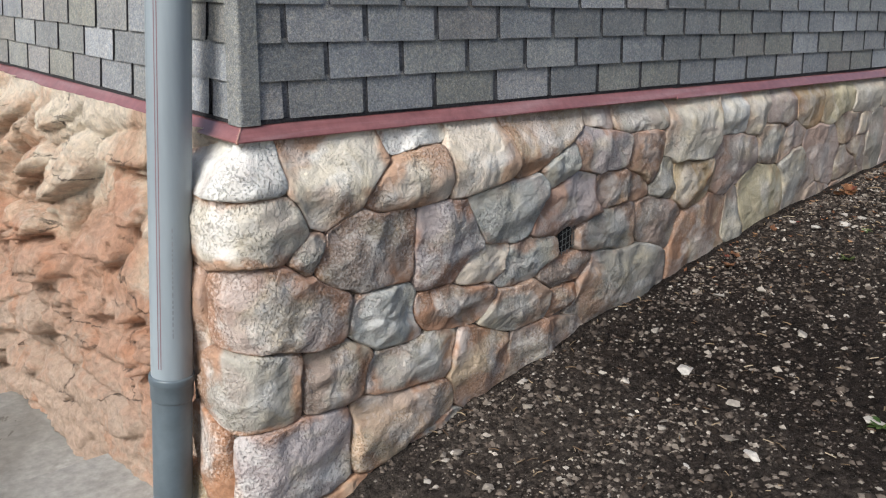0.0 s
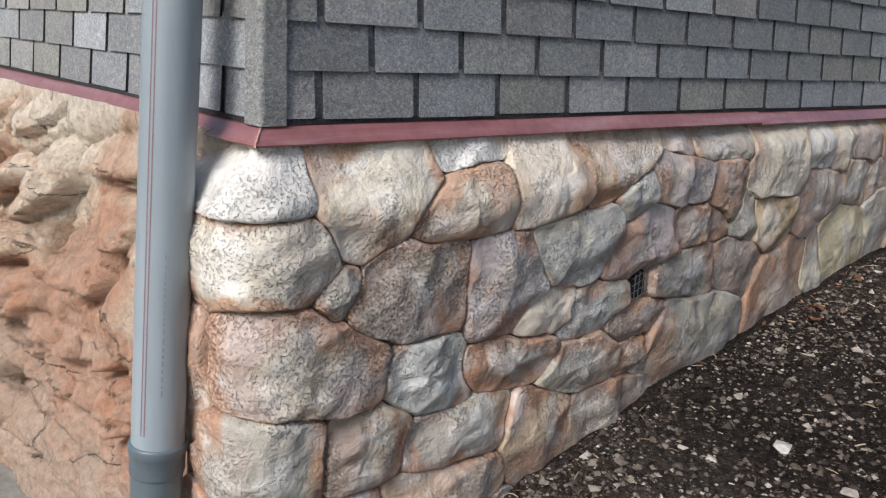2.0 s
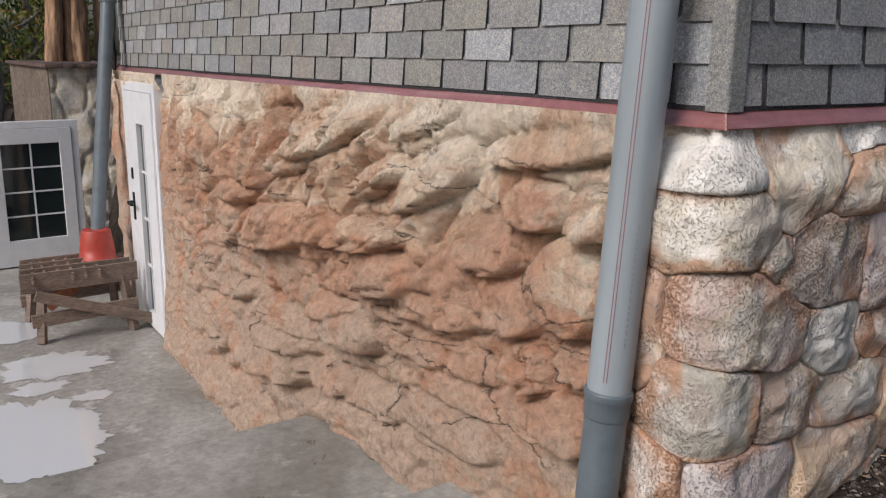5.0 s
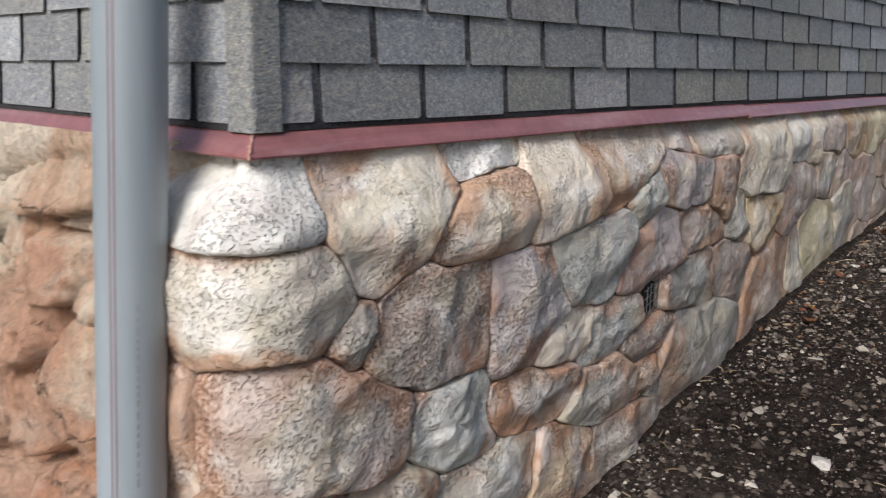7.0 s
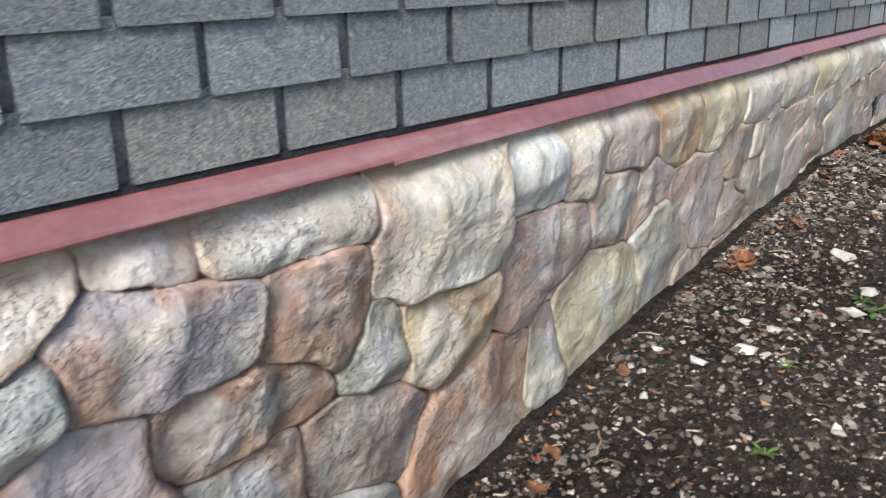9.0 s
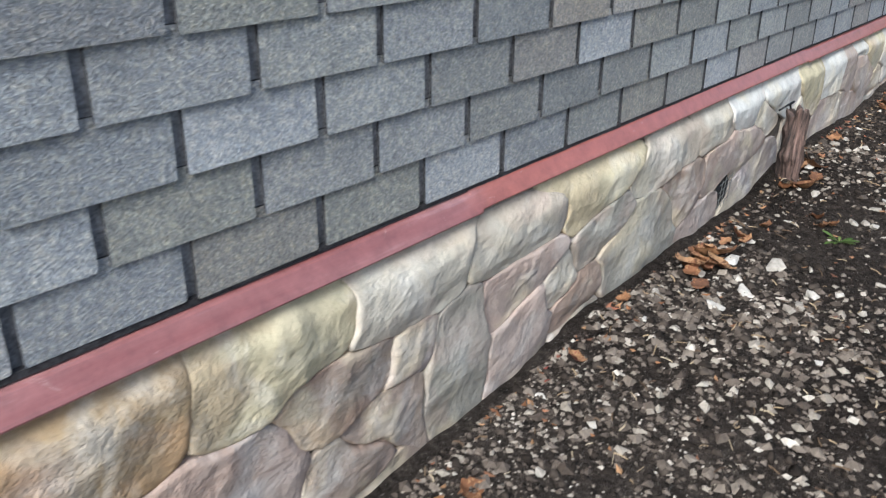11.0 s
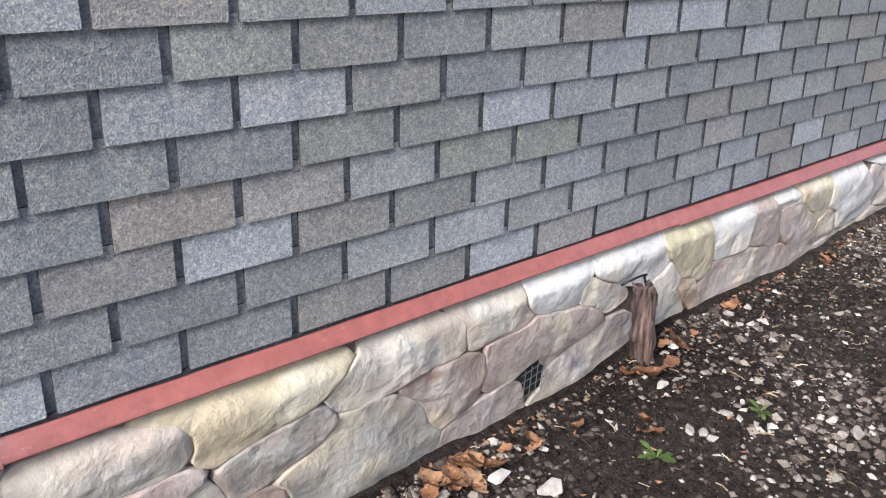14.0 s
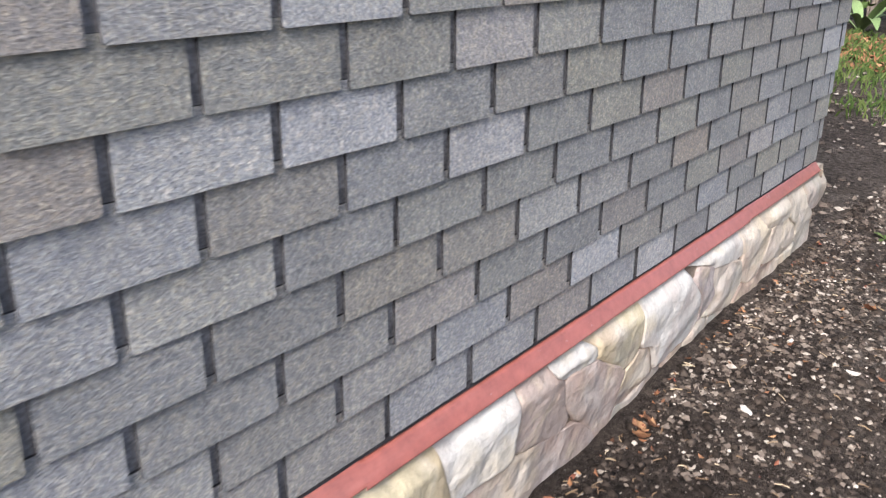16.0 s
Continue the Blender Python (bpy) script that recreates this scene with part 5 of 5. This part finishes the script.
for sx_, sy_, ss_ in ((5.38, -0.25, 0.03), (4.97, -0.22, 0.045), (4.6, -0.15, 0.027), (4.68, -0.29, 0.03), (4.96, -0.46, 0.029), (5.63, -0.24, 0.03), (5.25, -0.8, 0.042), (4.81, -0.32, 0.035),
                      (4.82, -0.44, 0.027), (5.12, -0.4, 0.023), (4.46, -0.19, 0.02), (5.81, -0.16, 0.025), (5.78, -0.3, 0.026), (5.67, -0.44, 0.023), (5.88, -0.65, 0.029),
                      (5.55, -0.44, 0.024), (5.96, -0.51, 0.027), (6.69, -0.53, 0.035), (7.2, -0.32, 0.025), (6.71, -0.74, 0.044), (7.62, -0.5, 0.035), (6.47, -0.16, 0.022)):
    loose_stone(sx_, sy_, ss_)


pieces = random.Random(77)
for _ in range(70):
    near = pieces.random() ** 1.6
    loose_stone(round(pieces.uniform(3.8, 6.6), 3), round(-0.14 - 0.95 * near, 3), pieces.uniform(0.014, 0.030))
for _ in range(24):
    loose_stone(round(pieces.uniform(0.6, 3.6), 3), round(-0.16 - 0.9 * pieces.random(), 3), pieces.uniform(0.010, 0.020))


def dry_leaf(x, y, size):
    """One curled dead leaf: a pointed blade folded along its midrib."""
    rng = random.Random(int(x * 777) + int(y * 3331))
    rows, verts, faces = 8, [], []
    curl, fold = rng.uniform(0.4, 1.3), rng.uniform(0.15, 0.5)
    for i in range(rows + 1):
        s = i / rows
        w = size * 0.36 * math.sin(math.pi * s ** 0.8) ** 0.8 + 0.0006
        for k in (-1, -0.5, 0, 0.5, 1):
            jag = 1 + 0.18 * math.sin(i * 2.4 + k)
            verts.append((size * (s - 0.5), k * w * jag, abs(k) * w * fold + curl * size * (s - 0.5) ** 2 + 0.004 * math.sin(9 * s + 3 * k)))
    for i in range(rows):
        faces += [(i * 5 + k, i * 5 + k + 1, (i + 1) * 5 + k + 1, (i + 1) * 5 + k) for k in range(4)]
    n = len(verts)
    verts += [(a, b, c - 0.0012) for a, b, c in verts]
    faces += [tuple(n + k for k in face)[::-1] for face in faces]
    ob = new("dry_leaf", mesh_of("dry_leaf", verts, faces, LEAF_DRY))
    ob.matrix_basis = pose(x, y, ground_z(x, y) + 0.014, rng.uniform(-25, 25), rng.uniform(-25, 25), rng.uniform(0, 360))
    return tagged(ob, "curled rust-brown dead leaf lying on soil", "leaf", "dead leaves")


for x_, y_ in ((3.32, -0.15), (3.39, -0.14), (3.26, -0.16), (3.33, -0.19), (3.36, -0.17), (4.78, -0.17), (4.72, -0.22), (2.63, -0.16), (4.81, -0.15), (4.95, -0.15), (4.83, -0.19), (4.9, -0.13), (4.86, -0.16),
               (5.82, -0.15), (5.78, -0.14), (5.61, -0.17), (5.58, -0.15), (5.14, -0.17), (6.18, -0.13), (4.49, -0.11), (5.42, -0.34), (5.46, -0.31), (5.45, -0.36), (5.26, -0.78)):
    dry_leaf(x_, y_, 0.04 + 0.025 * abs(math.sin(37 * x_)))
for x_, y_ in ((8.15, -0.43), (6.91, -0.13), (6.88, -0.15), (6.95, -0.14), (6.22, -0.13), (5.12, -0.2), (5.05, -0.16), (5.3, -0.2), (5.72, -0.21), (5.9, -0.17), (2.2, -0.2), (2.31, -0.17), (3.6, -0.15), (3.72, -0.2), (4.2, -0.14)):
    dry_leaf(x_, y_, 0.035 + 0.03 * abs(math.sin(41 * x_)))


for x_, y_ in ((4.79, -0.15), (4.84, -0.17), (4.9, -0.14), (4.95, -0.17), (4.87, -0.2), (3.33, -0.16), (5.62, -0.2), (5.80, -0.16)):
    dry_leaf(x_ + 0.013, y_ - 0.008, 0.085 + 0.02 * abs(math.sin(53 * x_)))


def weed(x, y, size):
    """A rosette of blades, each a leaf of its own."""
    rng = random.Random(int(x * 911) + int(y * 577))
    top = empty("weed", (x, y, ground_z(x, y) + 0.004), "small green weed growing in the soil", "weed", "weeds")
    for _ in range(14):
        w, l, up = rng.uniform(0, 6.28), size * rng.uniform(0.5, 1.0), rng.uniform(0.2, 0.9)
        d, t = Vector((math.cos(w), math.sin(w), up)), Vector((-math.sin(w), math.cos(w), 0))
        verts = []
        for s, b in ((0, 0.1), (0.35, 0.55), (0.7, 1.0), (0.9, 0.6), (1.0, 0.05)):
            c = d * l * s - Vector((0, 0, 0.35 * l * s * s))
            verts += [c - t * l * 0.17 * b, c + t * l * 0.17 * b]
        part("leaf", mesh_of("leaf", verts, [(2 * k, 2 * k + 1, 2 * k + 3, 2 * k + 2) for k in range(4)], LEAF_GREEN, flat=True), top)
    return top


for x_, y_, s_ in ((1.62, -1.08, 0.06), (5.75, -0.5, 0.045), (5.38, -0.41, 0.06), (5.39, -0.86, 0.05), (2.58, -0.52, 0.035), (3.32, -0.54, 0.05), (3.36, -0.5, 0.04), (2.9, -0.45, 0.03), (9.0, -0.3, 0.07)):
    weed(x_, y_, s_)


# ---------------------------------------------------------------- water on the concrete
def puddle(x, y, z, a, b, seed):
    verts = [(0, 0, 0)]
    n = 160
    for k in range(n):
        w = 2 * math.pi * k / n
        r = 1 + 0.13 * noise.noise(Vector((math.cos(w) * 11, math.sin(w) * 11, seed))) + 0.08 * noise.noise(Vector((math.cos(w) * 23, math.sin(w) * 23, seed))) + 0.45 * noise.noise(Vector((math.cos(w) * 1.3, math.sin(w) * 1.3, seed))) + 0.22 * noise.noise(Vector((math.cos(w) * 4, math.sin(w) * 4, seed)))
        verts.append((a * r * math.cos(w), b * r * math.sin(w), 0))
    ob = new("puddle", mesh_of("puddle", verts, [(0, 1 + k, 1 + (k + 1) % n) for k in range(n)], WATER, flat=True))
    ob.location = (x, y, z)
    return tagged(ob, "shallow puddle on concrete, coloured white as reflected sky", "puddle", "puddles", "structure")


# The pale base colour paints the sky's white reflection into the water.
WATER, _, wb = material("water_with_painted_sky", 0.06)
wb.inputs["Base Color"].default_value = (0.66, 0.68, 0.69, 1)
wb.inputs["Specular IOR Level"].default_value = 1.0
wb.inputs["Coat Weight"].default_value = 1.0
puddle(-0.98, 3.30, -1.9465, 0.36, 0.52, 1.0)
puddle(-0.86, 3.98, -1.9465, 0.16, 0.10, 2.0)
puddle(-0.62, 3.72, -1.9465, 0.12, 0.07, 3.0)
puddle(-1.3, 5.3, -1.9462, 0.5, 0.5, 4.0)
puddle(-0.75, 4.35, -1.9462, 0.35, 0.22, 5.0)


# ---------------------------------------------------------------- greenery
def leaf_cloud(name, centre, size, count, leaf, seed, mat, lumps=9):
    """A crown of many small leaves gathered in uneven clumps."""
    rng = random.Random(seed)
    balls = [(Vector((rng.uniform(-1, 1), rng.uniform(-1, 1), rng.uniform(-0.9, 1))), rng.uniform(0.25, 0.5)) for _ in range(lumps)]
    verts, faces = [], []
    for _ in range(count):
        c, r = rng.choice(balls)
        d = Vector((rng.gauss(0, 1), rng.gauss(0, 1), rng.gauss(0, 1))).normalized() * r * rng.random() ** 0.4
        p = Vector([centre[k] + size[k] * (c[k] * 0.75 + d[k]) for k in range(3)])
        q = Euler((rng.uniform(0, 6.28), rng.uniform(0, 6.28), rng.uniform(0, 6.28))).to_matrix()
        l = leaf * rng.uniform(0.6, 1.3)
        n = len(verts)
        verts += [p + q @ Vector(v) for v in ((-l, 0, 0), (0, -l * 0.45, l * 0.1), (l, 0, 0), (0, l * 0.45, l * 0.1))]
        faces.append((n, n + 1, n + 2, n + 3))
    return mesh_of(name, verts, faces, mat, flat=True)


BARK_GREY = plain_material("grey_bark", (0.23, 0.195, 0.16), 0.9, grain=14, amount=0.35, stretch=(1, 1, 0.25), relief=0.7, deep=0.02)
BARK_BROWN = plain_material("brown_split_wood", (0.24, 0.145, 0.085), 0.8, grain=16, amount=0.4, stretch=(1, 1, 0.2), relief=0.8, deep=0.03)
LEAF_AUTUMN = chip_material("autumn_leaf", ((0.0, (0.09, 0.14, 0.03)), (0.5, (0.20, 0.22, 0.05)), (0.85, (0.32, 0.25, 0.07)), (1.0, (0.42, 0.22, 0.06))), 0.6)


def tree(x, y, z, high, seed, mat, wide=2.2):
    rng = random.Random(seed)
    top = empty("tree", (x, y, z), "broadleaf tree with thinning green and yellow leaves", "tree", "trees behind the house")
    pts = [(0.12 * math.sin(k * 0.7 + seed), 0.10 * math.cos(k * 0.9), high * k / 8) for k in range(9)]
    verts, faces = [], []
    for i, p in enumerate(pts):
        r = 0.17 * (1 - 0.8 * i / 8)
        verts += [(p[0] + r * math.cos(w), p[1] + r * math.sin(w), p[2]) for w in [2 * math.pi * k / 12 for k in range(12)]]
    faces = [(i * 12 + k, i * 12 + (k + 1) % 12, (i + 1) * 12 + (k + 1) % 12, (i + 1) * 12 + k) for i in range(8) for k in range(12)]
    part("trunk", mesh_of("trunk", verts, faces, BARK_GREY), top)
    for k in range(7):
        s = rng.uniform(0.3, 0.85)
        a = Vector(pts[int(s * 8)])
        w = rng.uniform(0, 6.28)
        b = a + Vector((math.cos(w), math.sin(w), rng.uniform(0.3, 0.8))) * rng.uniform(0.8, 1.8)
        mid = a.lerp(b, 0.5) + Vector((0, 0, -0.1))
        v, f = run_tube([a, mid, b], 0.035, 8)
        part("limb", mesh_of("limb", v, f, BARK_GREY), top)
    part("crown", leaf_cloud("crown", (0, 0, high * 0.55), (wide, wide, high * 0.55), 6500, 0.075, seed, mat, 16), top)
    return top


tree(0.2, 16.5, -2.0, 6.0, 31, LEAF_AUTUMN)
tree(-2.2, 19.0, -2.0, 6.5, 32, LEAF_AUTUMN)
tree(1.6, 21.0, -2.0, 7.0, 33, LEAF_GREEN)
tree(-0.6, 24.0, -2.0, 6.0, 34, LEAF_AUTUMN, 3.0)


def bark_post(x, y, r, high, seed):
    n, rings, verts, faces = 20, 20, [], []
    for i in range(rings):
        s = i / (rings - 1)
        for k in range(n):
            w = 2 * math.pi * k / n
            p = Vector((math.cos(w), math.sin(w), s * 2.2 + seed))
            rad = r * (1 + 0.5 * noise.noise(p * 1.5) - 0.25 * abs(noise.noise(p * 4)) + 0.25 * (1 - s))
            verts.append((x + 0.06 * math.sin(seed + 2 * s) + rad * math.cos(w), y + rad * math.sin(w), -0.10 + high * s))
    for i in range(rings - 1):
        faces += [(i * n + k, i * n + (k + 1) % n, (i + 1) * n + (k + 1) % n, (i + 1) * n + k) for k in range(n)]
    faces.append(tuple((rings - 1) * n + k for k in range(n)))
    return tagged(new("bark_post", mesh_of("bark_post", verts, faces, BARK_BROWN)), "brown gnarled log standing on the rear coping", "log", "logs on the coping")


for x_, y_, r_ in ((0.03, 8.2, 0.075), (0.19, 8.25, 0.085), (0.35, 8.2, 0.075), (0.52, 8.3, 0.09)):
    bark_post(x_, y_, r_, 2.0, x_ * 13)


def bush(x, y, z, size, seed):
    top = empty("bush", (x, y, z), "dense dark green shrub at the yard's edge", "bush", "shrubs at the yard's edge")
    for k in range(5):
        w = 2 * math.pi * k / 5
        v, f = run_tube([(0, 0, 0), (0.25 * math.cos(w), 0.25 * math.sin(w), size * 0.5), (0.5 * math.cos(w), 0.5 * math.sin(w), size * 0.9)], 0.02, 6)
        part("stem", mesh_of("stem", v, f, BARK_GREY), top)
    part("foliage", leaf_cloud("foliage", (0, 0, size * 0.6), (1.4, 1.4, size * 0.6), 5200, 0.07, seed, LEAF_GREEN, 14), top)
    return top


for x_, y_, s_ in ((17.2, 1.7, 2.6), (17.6, 3.0, 2.6), (18.5, -1.2, 2.8), (19.0, -4.0, 2.6), (17.0, 4.2, 2.6), (20.5, 0.0, 3.2)):
    bush(x_, y_, ground_z(x_, y_), s_, int(x_ * 10))


def broadleaf(x, y, size, seed):
    """A clump of long pale green blades arching outwards."""
    rng = random.Random(seed)
    top = empty("broadleaf_plant", (x, y, ground_z(x, y)), "clump of long pale green leaves before a shrub", "plant", "leafy plants")
    for k in range(9):
        w, l, up = 2 * math.pi * k / 9 + rng.uniform(-0.3, 0.3), size * rng.uniform(0.7, 1.1), rng.uniform(0.7, 1.5)
        d, t = Vector((math.cos(w), math.sin(w), up)), Vector((-math.sin(w), math.cos(w), 0))
        verts = []
        for n in range(9):
            q = n / 8
            c, b = d * l * q - Vector((0, 0, 0.75 * l * q * q)), 0.10 * l * math.sin(math.pi * min(1.0, q * 0.93 + 0.05)) ** 0.8
            verts += [c - t * b + Vector((0, 0, b * 0.35)), c, c + t * b + Vector((0, 0, b * 0.35))]
        part("leaf", mesh_of("leaf", verts, [(3 * n + e, 3 * n + e + 1, 3 * n + e + 4, 3 * n + e + 3) for n in range(8) for e in (0, 1)], LEAF_PALE), top)
    return top


LEAF_PALE = chip_material("pale_green_leaf", ((0.0, (0.12, 0.19, 0.07)), (1.0, (0.26, 0.36, 0.17))), 0.5)
for x_, y_, s_ in ((16.2, 1.55, 0.75), (15.9, 2.5, 0.6), (16.4, 0.6, 0.65)):
    broadleaf(x_, y_, s_, int(x_ * 10))


def grass():
    rng = random.Random(77)
    verts, faces = [], []
    for _ in range(20000):
        x = 9.6 + 6.5 * rng.random()
        y = rng.uniform(-1.8, 3.6)
        if noise.noise(Vector((x * 0.6, y * 0.6, 2))) + smooth(10.0, 12.0, x) * 0.9 - 0.25 < rng.random() * 0.5:
            continue
        h, w = rng.uniform(0.03, 0.11), rng.uniform(0, 6.28)
        z = ground_z(x, y) - 0.005
        t = Vector((math.cos(w), math.sin(w), 0)) * rng.uniform(0.005, 0.011)
        lean = Vector((rng.uniform(-1, 1), rng.uniform(-1, 1), 0)) * h * 0.8
        n = len(verts)
        p = Vector((x, y, z))
        verts += [p - t, p + t, p + lean * 0.4 + t * 0.7 + Vector((0, 0, h * 0.7)), p + lean + Vector((0, 0, h)), p + lean * 0.4 - t * 0.7 + Vector((0, 0, h * 0.7))]
        faces.append((n, n + 1, n + 2, n + 3, n + 4))
    return tagged(new("grass", mesh_of("grass", verts, faces, LEAF_GREEN, flat=True)), "thin ragged grass beyond the house end", "grass", kind="stuff")


grass()


def litter():
    """Fallen leaves too many to count, in a drift before the shrubs and thin along the plinth."""
    rng = random.Random(13)
    verts, faces = [], []
    for _ in range(1500):
        if rng.random() < 0.75:
            x, y = rng.uniform(13.4, 15.8), rng.uniform(-1.0, 3.6)
        else:
            x, y = rng.uniform(2.0, 8.8), -0.10 - 0.5 * rng.random() ** 3
        l = rng.uniform(0.005, 0.014) if x < 10 else rng.uniform(0.04, 0.09)
        q = Euler((rng.uniform(-0.5, 0.5), rng.uniform(-0.5, 0.5), rng.uniform(0, 6.28))).to_matrix()
        p = Vector((x, y, ground_z(x, y) + 0.016))
        n = len(verts)
        verts += [p + q @ Vector(v) for v in ((-l, 0, l * 0.3), (-l * 0.2, -l * 0.5, 0), (l, 0, l * 0.4), (-l * 0.1, l * 0.5, 0))]
        faces.append((n, n + 1, n + 2, n + 3))
    return tagged(new("leaf_litter", mesh_of("leaf_litter", verts, faces, LEAF_DRY, flat=True)), "drift of fallen brown leaves on soil", "leaf litter", kind="stuff")


litter()
